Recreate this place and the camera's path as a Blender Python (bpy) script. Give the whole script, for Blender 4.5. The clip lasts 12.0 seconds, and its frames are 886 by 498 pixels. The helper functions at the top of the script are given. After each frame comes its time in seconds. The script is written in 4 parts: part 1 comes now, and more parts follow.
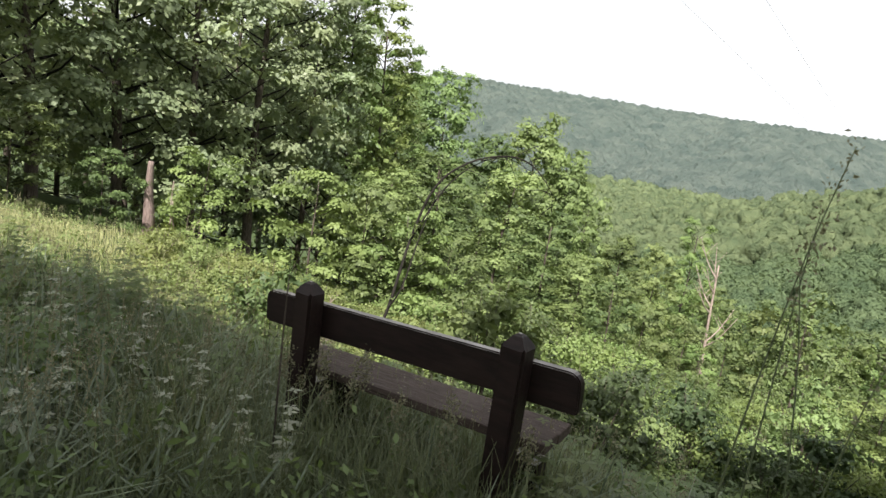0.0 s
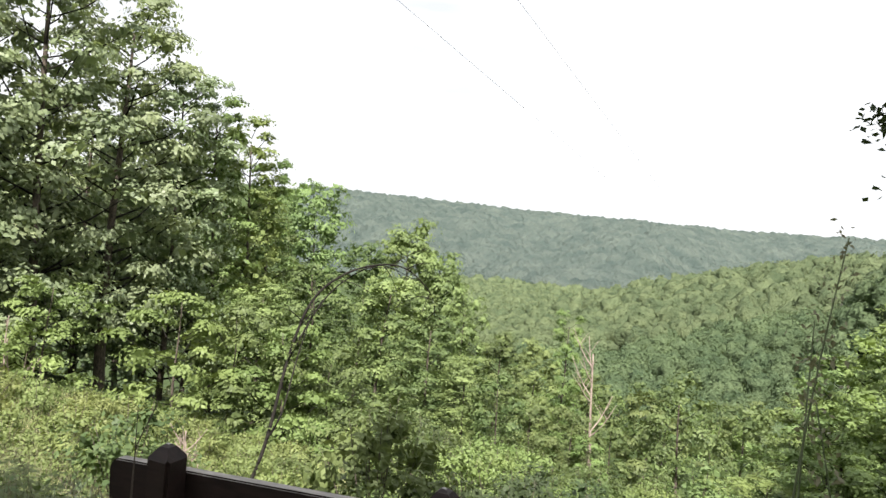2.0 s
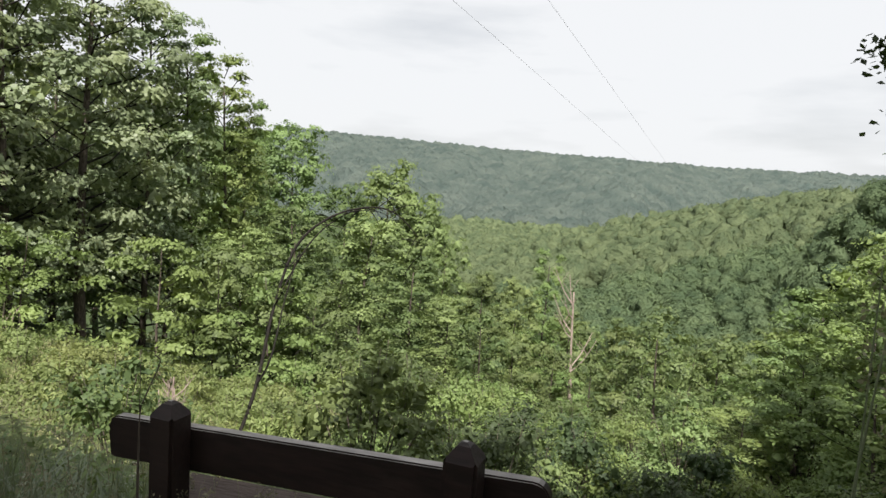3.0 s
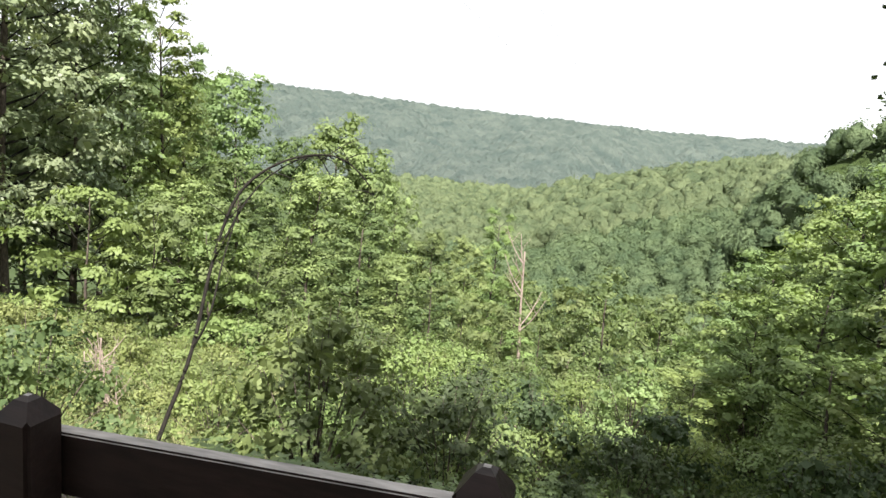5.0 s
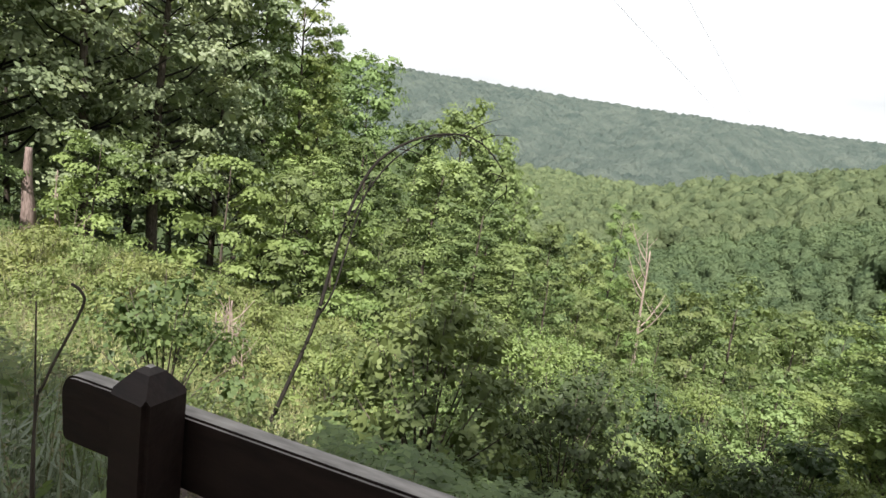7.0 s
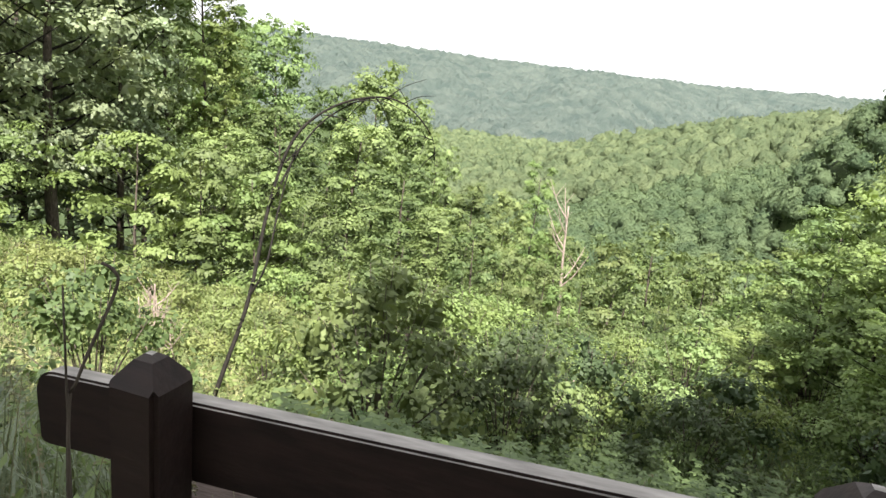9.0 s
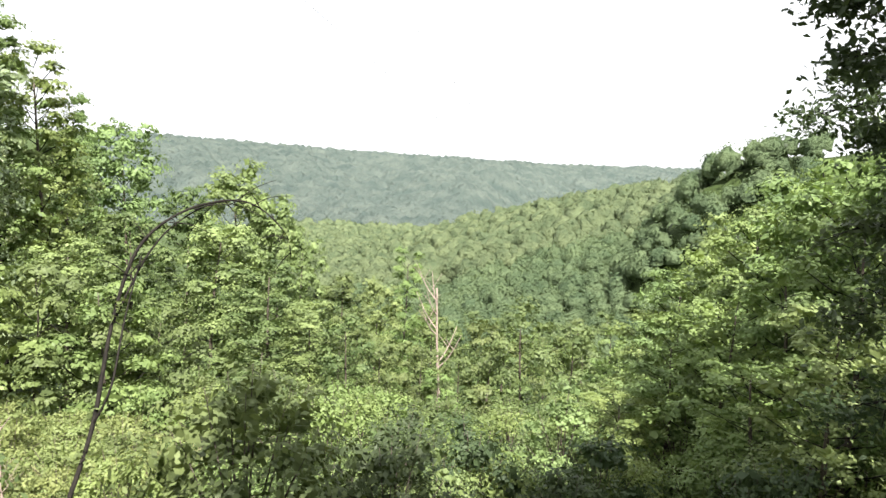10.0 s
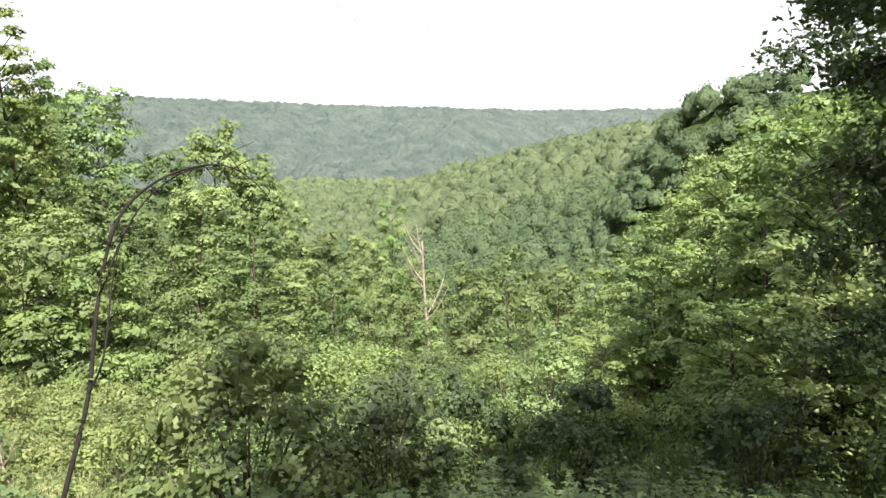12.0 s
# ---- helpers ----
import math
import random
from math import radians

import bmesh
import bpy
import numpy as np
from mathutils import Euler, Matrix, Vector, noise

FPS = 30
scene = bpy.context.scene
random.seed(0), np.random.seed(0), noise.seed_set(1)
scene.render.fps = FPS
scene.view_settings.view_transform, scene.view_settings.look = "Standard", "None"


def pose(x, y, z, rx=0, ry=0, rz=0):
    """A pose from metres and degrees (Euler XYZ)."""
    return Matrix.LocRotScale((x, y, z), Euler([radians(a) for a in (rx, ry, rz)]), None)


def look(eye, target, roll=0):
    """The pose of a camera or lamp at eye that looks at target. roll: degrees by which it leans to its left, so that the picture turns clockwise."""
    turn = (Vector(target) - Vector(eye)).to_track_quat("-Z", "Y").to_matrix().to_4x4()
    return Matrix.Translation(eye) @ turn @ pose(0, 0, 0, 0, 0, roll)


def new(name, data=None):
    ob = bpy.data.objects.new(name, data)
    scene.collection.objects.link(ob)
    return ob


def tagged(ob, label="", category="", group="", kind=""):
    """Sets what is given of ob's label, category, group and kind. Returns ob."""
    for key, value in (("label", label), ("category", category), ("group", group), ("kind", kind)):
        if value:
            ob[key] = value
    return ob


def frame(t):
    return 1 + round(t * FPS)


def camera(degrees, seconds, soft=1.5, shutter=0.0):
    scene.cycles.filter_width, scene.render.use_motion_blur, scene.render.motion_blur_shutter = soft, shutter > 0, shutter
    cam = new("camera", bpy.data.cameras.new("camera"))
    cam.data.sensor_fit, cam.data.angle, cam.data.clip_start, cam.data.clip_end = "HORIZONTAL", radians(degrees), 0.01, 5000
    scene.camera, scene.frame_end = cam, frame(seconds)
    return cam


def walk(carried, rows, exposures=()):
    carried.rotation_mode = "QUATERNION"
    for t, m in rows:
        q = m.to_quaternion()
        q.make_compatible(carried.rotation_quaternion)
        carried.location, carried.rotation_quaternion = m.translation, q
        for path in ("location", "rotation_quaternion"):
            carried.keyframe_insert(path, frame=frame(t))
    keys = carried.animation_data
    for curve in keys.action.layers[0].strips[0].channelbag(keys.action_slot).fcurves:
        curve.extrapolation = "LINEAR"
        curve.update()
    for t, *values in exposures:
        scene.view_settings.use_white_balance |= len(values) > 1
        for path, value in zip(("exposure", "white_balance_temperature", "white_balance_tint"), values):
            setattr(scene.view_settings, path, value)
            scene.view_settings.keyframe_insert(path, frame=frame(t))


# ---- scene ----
cam = camera(68.3, 12.0)
PATH = [
    (0, (0.147, -0.397, 1.849), (-0.161, 1.537, 1.447), 8.0),
    (0.5, (0.076, -0.37, 1.864), (-0.245, 1.59, 1.631), 1.1),
    (1, (0.048, -0.289, 1.85), (-0.365, 1.642, 1.537), 4.0),
    (1.5, (0.046, -0.066, 1.872), (-0.269, 1.895, 1.643), 0.6),
    (2, (0.0, 0.07, 1.846), (0.028, 2.07, 1.805), 4.7),
    (2.5, (-0.108, 0.1, 1.874), (0.04, 2.09, 1.738), -0.2),
    (3, (-0.121, 0.208, 1.845), (-0.017, 2.194, 1.629), 3.9),
    (3.2, (-0.099, 0.281, 1.818), (0.136, 2.254, 1.589), 4.3),
    (4.8, (-0.206, 0.921, 1.663), (0.023, 2.874, 1.3), 4.1),
    (5, (-0.203, 1.001, 1.659), (0.067, 2.956, 1.331), 5.4),
    (5.5, (-0.189, 1.178, 1.588), (-0.052, 3.15, 1.282), 3.0),
    (6, (-0.180, 1.238, 1.592), (0.065, 3.188, 1.222), 4.1),
    (6.5, (-0.232, 1.315, 1.575), (0.042, 3.291, 1.427), 6.6),
    (7, (-0.381, 1.445, 1.518), (-0.455, 3.403, 1.117), 8.1),
    (8.8, (-0.611, 1.499, 1.44), (-0.703, 3.434, 0.939), 7.8),
    (9, (-0.577, 1.507, 1.462), (-0.399, 3.442, 0.987), 5.9),
    (9.5, (-0.424, 1.385, 1.552), (0.141, 3.291, 1.332), 5.5),
    (10, (-0.407, 1.412, 1.571), (0.139, 3.326, 1.382), 2.3),
    (10.5, (-0.403, 1.347, 1.618), (0.136, 3.268, 1.481), 1.2),
    (11, (-0.387, 1.304, 1.615), (0.235, 3.189, 1.369), 1.1),
    (11.5, (-0.425, 1.400, 1.640), (0.168, 3.276, 1.282), -2.6),
    (12, (-0.42, 1.375, 1.620), (0.169, 3.256, 1.286), -0.2),
]
EXPOSURES = [(0.0, 1.09), (0.4, 1.42), (0.8, 1.47), (1.5, 1.47), (2.0, 1.17), (2.5, 0.86), (3.2, 0.74), (4.8, 1.37), (5.5, 1.37), (6.0, 1.34), (6.5, 1.42), (7.0, 1.0), (7.2, 0.92), (8.8, 1.52), (9.5, 1.62), (10.5, 1.24), (11.0, 0.94), (11.5, 1.18), (12.0, 1.45)]
walk(cam, [(t, look(eye, target, roll)) for t, eye, target, roll in PATH], EXPOSURES)

# ---- light ----
SUN_AZ, SUN_EL = 186.0, 49.0      # compass bearing of the sun from +y, and its height
world = bpy.data.worlds.new("sky")
scene.world = world
world.use_nodes = True
wn = world.node_tree.nodes
wl = world.node_tree.links
wn.clear()
sky = wn.new("ShaderNodeTexSky")
sky.sky_type, sky.sun_disc = "NISHITA", False
sky.sun_elevation, sky.sun_rotation = radians(SUN_EL), radians(SUN_AZ)
sky.dust_density, sky.air_density = 3.0, 1.0
wco = wn.new("ShaderNodeTexCoord")
wsep = wn.new("ShaderNodeMapping")
wsep.inputs["Scale"].default_value = (1.0, 1.0, 5.0)
wnoise = wn.new("ShaderNodeTexNoise")
wnoise.inputs["Scale"].default_value = 2.6
wnoise.inputs["Detail"].default_value = 6.0
wramp = wn.new("ShaderNodeValToRGB")
wramp.color_ramp.elements[0].position, wramp.color_ramp.elements[0].color = 0.28, (0.70, 0.70, 0.70, 1)
wramp.color_ramp.elements[1].position, wramp.color_ramp.elements[1].color = 0.46, (0.92, 0.92, 0.92, 1)
wmix = wn.new("ShaderNodeMix")
wmix.data_type = "RGBA"
wmix.inputs["B"].default_value = (14.4, 14.6, 14.9, 1)     # sunlit high cloud
bg = wn.new("ShaderNodeBackground")
bg.inputs["Strength"].default_value = 0.040
wout = wn.new("ShaderNodeOutputWorld")
wl.new(wco.outputs["Generated"], wsep.inputs["Vector"])
wl.new(wsep.outputs["Vector"], wnoise.inputs["Vector"])
wl.new(wnoise.outputs["Fac"], wramp.inputs["Fac"])
wl.new(wramp.outputs["Color"], wmix.inputs["Factor"])
wl.new(sky.outputs["Color"], wmix.inputs["A"])
wl.new(wmix.outputs["Result"], bg.inputs["Color"])
wl.new(bg.outputs["Background"], wout.inputs["Surface"])
sun = new("sun", bpy.data.lights.new("sun", "SUN"))
sun.data.energy, sun.data.angle, sun.data.color = 5.0, radians(0.6), (1.0, 0.955, 0.89)
sa, se = radians(SUN_AZ), radians(SUN_EL)
SUN_DIR = Vector((math.sin(sa) * math.cos(se), math.cos(sa) * math.cos(se), math.sin(se)))
sun.matrix_world = look(SUN_DIR * 50, (0, 0, 0))


# ---- materials ----
def mat_base(name):
    m = bpy.data.materials.new(name)
    m.use_nodes = True
    m.node_tree.nodes.clear()
    return m, m.node_tree.nodes, m.node_tree.links


def leaf_material(name, dark, light, hue=0.03, translucent=0.30, rough=0.55, spread=0.35, gloss=0.28, relief=0.0, island=0.14):
    """Leaves: varied leaf by leaf and plant by plant, partly translucent; relief: the grain of a canopy, per metre."""
    m, n, l = mat_base(name)
    geo, info = n.new("ShaderNodeNewGeometry"), n.new("ShaderNodeObjectInfo")
    co, nz = n.new("ShaderNodeTexCoord"), n.new("ShaderNodeTexNoise")
    nz.inputs["Scale"].default_value = spread
    nz.inputs["Detail"].default_value = 3
    l.new(co.outputs["Object"], nz.inputs["Vector"])
    add = n.new("ShaderNodeMath")
    add.operation = "MULTIPLY_ADD"
    l.new(geo.outputs["Random Per Island"], add.inputs[0])
    add.inputs[1].default_value = island
    sub = n.new("ShaderNodeMath")
    sub.operation = "MULTIPLY_ADD"
    l.new(nz.outputs["Fac"], sub.inputs[0])
    sub.inputs[1].default_value, sub.inputs[2].default_value = 1.9, -0.56
    l.new(sub.outputs[0], add.inputs[2])
    mix = n.new("ShaderNodeMix")
    mix.data_type, mix.clamp_factor = "RGBA", True
    mix.inputs["A"].default_value, mix.inputs["B"].default_value = (*dark, 1), (*light, 1)
    l.new(add.outputs[0], mix.inputs["Factor"])
    hs = n.new("ShaderNodeHueSaturation")
    hs.inputs["Saturation"].default_value = 0.90
    mh = n.new("ShaderNodeMath")
    mh.operation = "MULTIPLY_ADD"
    l.new(info.outputs["Random"], mh.inputs[0])
    mh.inputs[1].default_value, mh.inputs[2].default_value = hue, 0.5 - hue / 2
    l.new(mh.outputs[0], hs.inputs["Hue"])
    l.new(mix.outputs["Result"], hs.inputs["Color"])
    p = n.new("ShaderNodeBsdfPrincipled")
    p.inputs["Roughness"].default_value = rough
    p.inputs["Specular IOR Level"].default_value = gloss
    t = n.new("ShaderNodeBsdfTranslucent")
    mul = n.new("ShaderNodeMix")
    mul.data_type, mul.blend_type = "RGBA", "MULTIPLY"
    mul.inputs["Factor"].default_value = 1
    mul.inputs["B"].default_value = (1.15, 1.15, 0.65, 1)
    l.new(hs.outputs["Color"], p.inputs["Base Color"])
    l.new(hs.outputs["Color"], mul.inputs["A"])
    l.new(mul.outputs["Result"], t.inputs["Color"])
    ms, out = n.new("ShaderNodeMixShader"), n.new("ShaderNodeOutputMaterial")
    ms.inputs["Fac"].default_value = translucent
    if relief:
        grain, bump = n.new("ShaderNodeTexNoise"), n.new("ShaderNodeBump")
        grain.inputs["Scale"].default_value, grain.inputs["Detail"].default_value, grain.inputs["Roughness"].default_value = relief, 6, 0.7
        l.new(co.outputs["Object"], grain.inputs["Vector"])
        l.new(grain.outputs["Fac"], bump.inputs["Height"])
        bump.inputs["Strength"].default_value, bump.inputs["Distance"].default_value = 1.0, 1.6 / relief
        l.new(bump.outputs["Normal"], p.inputs["Normal"])
        l.new(bump.outputs["Normal"], t.inputs["Normal"])
    l.new(p.outputs[0], ms.inputs[1])
    l.new(t.outputs[0], ms.inputs[2])
    l.new(ms.outputs[0], out.inputs["Surface"])
    return m


def rough_material(name, dark, light, scale, stretch=(1, 1, 1), bump=0.4, rough=0.85, second=None, weathered=None):
    """Grainy solid: two scales of noise in colour, and relief."""
    m, n, l = mat_base(name)
    co, mp = n.new("ShaderNodeTexCoord"), n.new("ShaderNodeMapping")
    mp.inputs["Scale"].default_value = stretch
    l.new(co.outputs["Object"], mp.inputs["Vector"])
    a, b = n.new("ShaderNodeTexNoise"), n.new("ShaderNodeTexNoise")
    a.inputs["Scale"].default_value, a.inputs["Detail"].default_value = scale, 8
    b.inputs["Scale"].default_value, b.inputs["Detail"].default_value = scale * 0.13, 4
    l.new(mp.outputs["Vector"], a.inputs["Vector"])
    l.new(co.outputs["Object"], b.inputs["Vector"])
    ramp = n.new("ShaderNodeValToRGB")
    ramp.color_ramp.elements[0].position, ramp.color_ramp.elements[1].position = 0.35, 0.68
    ramp.color_ramp.elements[0].color, ramp.color_ramp.elements[1].color = (*dark, 1), (*light, 1)
    l.new(a.outputs["Fac"], ramp.inputs["Fac"])
    mix = n.new("ShaderNodeMix")
    mix.data_type = "RGBA"
    r2 = n.new("ShaderNodeValToRGB")
    r2.color_ramp.elements[0].position, r2.color_ramp.elements[1].position = 0.5, 0.66
    l.new(b.outputs["Fac"], r2.inputs["Fac"])
    half = n.new("ShaderNodeMath")
    half.operation = "MULTIPLY"
    half.inputs[1].default_value = 0.55
    l.new(r2.outputs["Color"], half.inputs[0])
    l.new(half.outputs[0], mix.inputs["Factor"])
    l.new(ramp.outputs["Color"], mix.inputs["A"])
    mix.inputs["B"].default_value = (*(second or light), 1)
    p, bp, out = n.new("ShaderNodeBsdfPrincipled"), n.new("ShaderNodeBump"), n.new("ShaderNodeOutputMaterial")
    p.inputs["Roughness"].default_value, p.inputs["Specular IOR Level"].default_value = rough, 0.2
    bp.inputs["Strength"].default_value, bp.inputs["Distance"].default_value = bump, 0.02
    l.new(a.outputs["Fac"], bp.inputs["Height"])
    l.new(bp.outputs["Normal"], p.inputs["Normal"])
    colour = mix.outputs["Result"]
    if weathered:                            # upper faces paler: sky reflection put into the colour, along with lichen-grey weathering
        g, sp, mr, wm, mu = n.new("ShaderNodeNewGeometry"), n.new("ShaderNodeSeparateXYZ"), n.new("ShaderNodeMapRange"), n.new("ShaderNodeMix"), n.new("ShaderNodeMath")
        l.new(g.outputs["Normal"], sp.inputs[0])
        l.new(sp.outputs["Z"], mr.inputs["Value"])
        mr.inputs["From Min"].default_value, mr.inputs["From Max"].default_value = 0.80, 0.97
        mu.operation = "MULTIPLY"
        l.new(mr.outputs["Result"], mu.inputs[0])
        l.new(a.outputs["Fac"], mu.inputs[1])
        wm.data_type = "RGBA"
        wm.inputs["B"].default_value = (*weathered, 1)
        l.new(mu.outputs[0], wm.inputs["Factor"])
        l.new(colour, wm.inputs["A"])
        colour = wm.outputs["Result"]
    l.new(colour, p.inputs["Base Color"])
    l.new(p.outputs[0], out.inputs["Surface"])
    return m


M_LEAF = leaf_material("leaf_forest", (0.092, 0.130, 0.066), (0.340, 0.405, 0.205), translucent=0.34, rough=0.45, gloss=0.32)
M_LEAF_BRIGHT = leaf_material("leaf_bright", (0.092, 0.145, 0.036), (0.285, 0.375, 0.105))
# darkened leaf copy: shade and backlight put into the colour
M_LEAF_SHADED = leaf_material("leaf_shaded", (0.028, 0.046, 0.020), (0.090, 0.132, 0.045))
M_LEAF_SUNNY = leaf_material("leaf_sunny", (0.084, 0.130, 0.040), (0.290, 0.385, 0.120), translucent=0.28, spread=0.6)
M_SHRUB = leaf_material("leaf_shrub", (0.056, 0.090, 0.028), (0.195, 0.255, 0.078), spread=0.8)
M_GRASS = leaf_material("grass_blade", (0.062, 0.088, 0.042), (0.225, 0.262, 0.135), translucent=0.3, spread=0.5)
# lit copy of the grass: sunlight put into the straw-yellow blade colour
M_MEADOW_SUNLIT = leaf_material("meadow_blade_sunlit", (0.230, 0.250, 0.095), (0.560, 0.550, 0.270), translucent=0.3, spread=0.3)
M_FIELD = leaf_material("hay_field", (0.170, 0.210, 0.105), (0.240, 0.275, 0.145), spread=0.02)
M_SEED = leaf_material("grass_seed", (0.110, 0.110, 0.060), (0.300, 0.280, 0.170), translucent=0.2)
M_FAR = leaf_material("far_canopy", (0.090, 0.138, 0.068), (0.220, 0.285, 0.132), translucent=0.25, rough=0.8, spread=0.13, gloss=0.1, relief=0.9, island=0.12)
# far ridge: the valley haze is put into the bluish, paler canopy colour
M_RIDGE_HAZED = leaf_material("ridge_canopy_hazed", (0.098, 0.140, 0.128), (0.205, 0.250, 0.210), translucent=0.2, rough=0.9, spread=0.03, gloss=0.1, relief=0.09)
M_BARK = rough_material("bark", (0.040, 0.032, 0.026), (0.130, 0.105, 0.085), 9, (3, 3, 0.6), 0.9)
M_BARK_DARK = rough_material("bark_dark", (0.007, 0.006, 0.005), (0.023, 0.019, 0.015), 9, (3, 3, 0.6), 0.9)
M_BARK_PALE = rough_material("bark_pale", (0.125, 0.092, 0.082), (0.270, 0.205, 0.185), 9, (3, 3, 0.6), 0.7)
M_DEAD = rough_material("dead_wood", (0.190, 0.145, 0.122), (0.420, 0.340, 0.290), 12, (3, 3, 0.5), 0.5)
M_SOIL = rough_material("soil", (0.026, 0.040, 0.012), (0.060, 0.090, 0.026), 3.0, (1, 1, 1), 0.8, second=(0.045, 0.070, 0.020))
# pale tops hold both weathering and a painted sky highlight
M_STAIN = rough_material("stained_timber", (0.013, 0.008, 0.0075), (0.023, 0.0135, 0.012), 14, (0.6, 3, 3), 0.12, 0.5, second=(0.032, 0.021, 0.018), weathered=(0.52, 0.49, 0.46))
M_SEAT = rough_material("weathered_plank", (0.050, 0.036, 0.030), (0.095, 0.072, 0.062), 14, (0.5, 6, 6), 0.4, 0.75, second=(0.120, 0.095, 0.085))
M_WIRE = rough_material("dark_cable", (0.06, 0.06, 0.06), (0.12, 0.12, 0.12), 3.0)


# ---- the lie of the land ----
def ramp_between(v, a, b):
    k = min(1.0, max(0.0, (v - a) / (b - a)))
    return k * k * (3 - 2 * k)


def crest(x, y, ax, ay, az, bx, by, bz, fall, soft=30.0):
    """Height of a ridge whose crest runs from a to b and falls off evenly to both sides."""
    dx, dy = bx - ax, by - ay
    k = ((x - ax) * dx + (y - ay) * dy) / (dx * dx + dy * dy)
    kc = min(1.0, max(0.0, k))
    d = math.hypot(x - ax - kc * dx, y - ay - kc * dy)
    return az + (bz - az) * kc - fall * (math.sqrt(d * d + soft * soft) - soft)


SLOPE = [(-4000, 60), (-200, 14), (-40, 2.2), (-4, 0.34), (0, 0.20), (1.6, 0.0), (2.7, -0.22), (5, -1.75), (9.3, -3.95), (15, -5.2), (25, -8.4), (60, -21),
         (150, -36), (300, -46), (800, -50), (5000, -50)]
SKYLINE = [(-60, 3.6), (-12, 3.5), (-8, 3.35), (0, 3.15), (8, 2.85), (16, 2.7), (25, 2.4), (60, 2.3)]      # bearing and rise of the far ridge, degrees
SPUR = [(8, 640, -66), (14.5, 540, -52), (20.7, 460, -41), (25.5, 415, -24), (30.2, 375, -8.5), (34, 345, -3), (42, 320, 6)]      # bearing, distance and height of the spur's crest
KNOB = [(36.6, 200, 1.5), (38.6, 192, 8.5), (42, 188, 11.5), (46, 188, 13), (60, 190, 22)]


def along(table, v):
    for (a, p), (b, q) in zip(table, table[1:]):
        if v <= b:
            return p + (q - p) * max(0.0, (v - a) / (b - a))
    return table[-1][1]


def polar(az, d, z):
    return d * math.sin(radians(az)), d * math.cos(radians(az)), z


def ridge_at(az):
    """Distance of the far crest on a bearing, and its height without trees."""
    d = 1400 + 350 * ramp_between(az, 17, 27) + 40 * math.sin(az / 5.0)
    return d, d * math.tan(radians(along(SKYLINE, az))) - 9


def land(x, y):
    s = 0.36 * x + 0.93 * y
    z = along(SLOPE, s) + 1.15 * ramp_between(-x, 3, 13) * ramp_between(y, 5, 15)
    d = math.hypot(x, y)
    if d > 120:
        for a, b in zip(SPUR, SPUR[1:]):
            z = max(z, crest(x, y, *polar(*a), *polar(*b), 0.30, 20.0))
        for a, b in zip(KNOB, KNOB[1:]):
            z = max(z, crest(x, y, *polar(*a), *polar(*b), 1.7, 5.0))
    if d > 600:
        far, top = ridge_at(math.degrees(math.atan2(x, y)))
        z = max(z, top - 0.26 * (math.sqrt((d - far) ** 2 + 60 ** 2) - 60) if d < far else top - 0.02 * (d - far))
    z += noise.noise((x * 0.08, y * 0.08, 0.0)) * 0.5 * ramp_between(d, 5, 30) + noise.noise((x * 0.5, y * 0.5, 3.0)) * 0.06
    return z


def spot(az, dist, up=0.0):
    """A place on the ground by bearing (degrees right of ahead) and distance from where the walker stops."""
    x, y = -0.6 + dist * math.sin(radians(az)), 1.0 + dist * math.cos(radians(az))
    return Vector((x, y, land(x, y) + up))


# ---- builders ----
def mesh_of(name, verts, faces, material, smooth=False):
    me = bpy.data.meshes.new(name)
    me.from_pydata(verts, [], faces)
    me.materials.append(material)
    if smooth:
        me.polygons.foreach_set("use_smooth", [True] * len(me.polygons))
    me.update()
    return me


def quads_mesh(name, v, material, smooth=False):
    """A mesh of loose four-cornered leaves from an array (n, 4, 3)."""
    n = len(v)
    me = bpy.data.meshes.new(name)
    me.vertices.add(n * 4)
    me.vertices.foreach_set("co", np.ascontiguousarray(v, dtype=np.float32).ravel())
    me.loops.add(n * 4)
    me.loops.foreach_set("vertex_index", np.arange(n * 4, dtype=np.int32))
    me.polygons.add(n)
    me.polygons.foreach_set("loop_start", np.arange(0, n * 4, 4, dtype=np.int32))
    me.materials.append(material)
    me.update(calc_edges=True)
    me.validate()
    return me


def child(name, data, parent, label=""):
    ob = new(name, data)
    ob.parent = parent
    if label:
        tagged(ob, label)
    return ob


def part(name, bm, material, parent, label=""):
    me = bpy.data.meshes.new(name)
    bm.to_mesh(me)
    bm.free()
    me.materials.append(material)
    return child(name, me, parent, label)


def unit(a):
    return a / np.maximum(np.linalg.norm(a, axis=-1, keepdims=True), 1e-6)


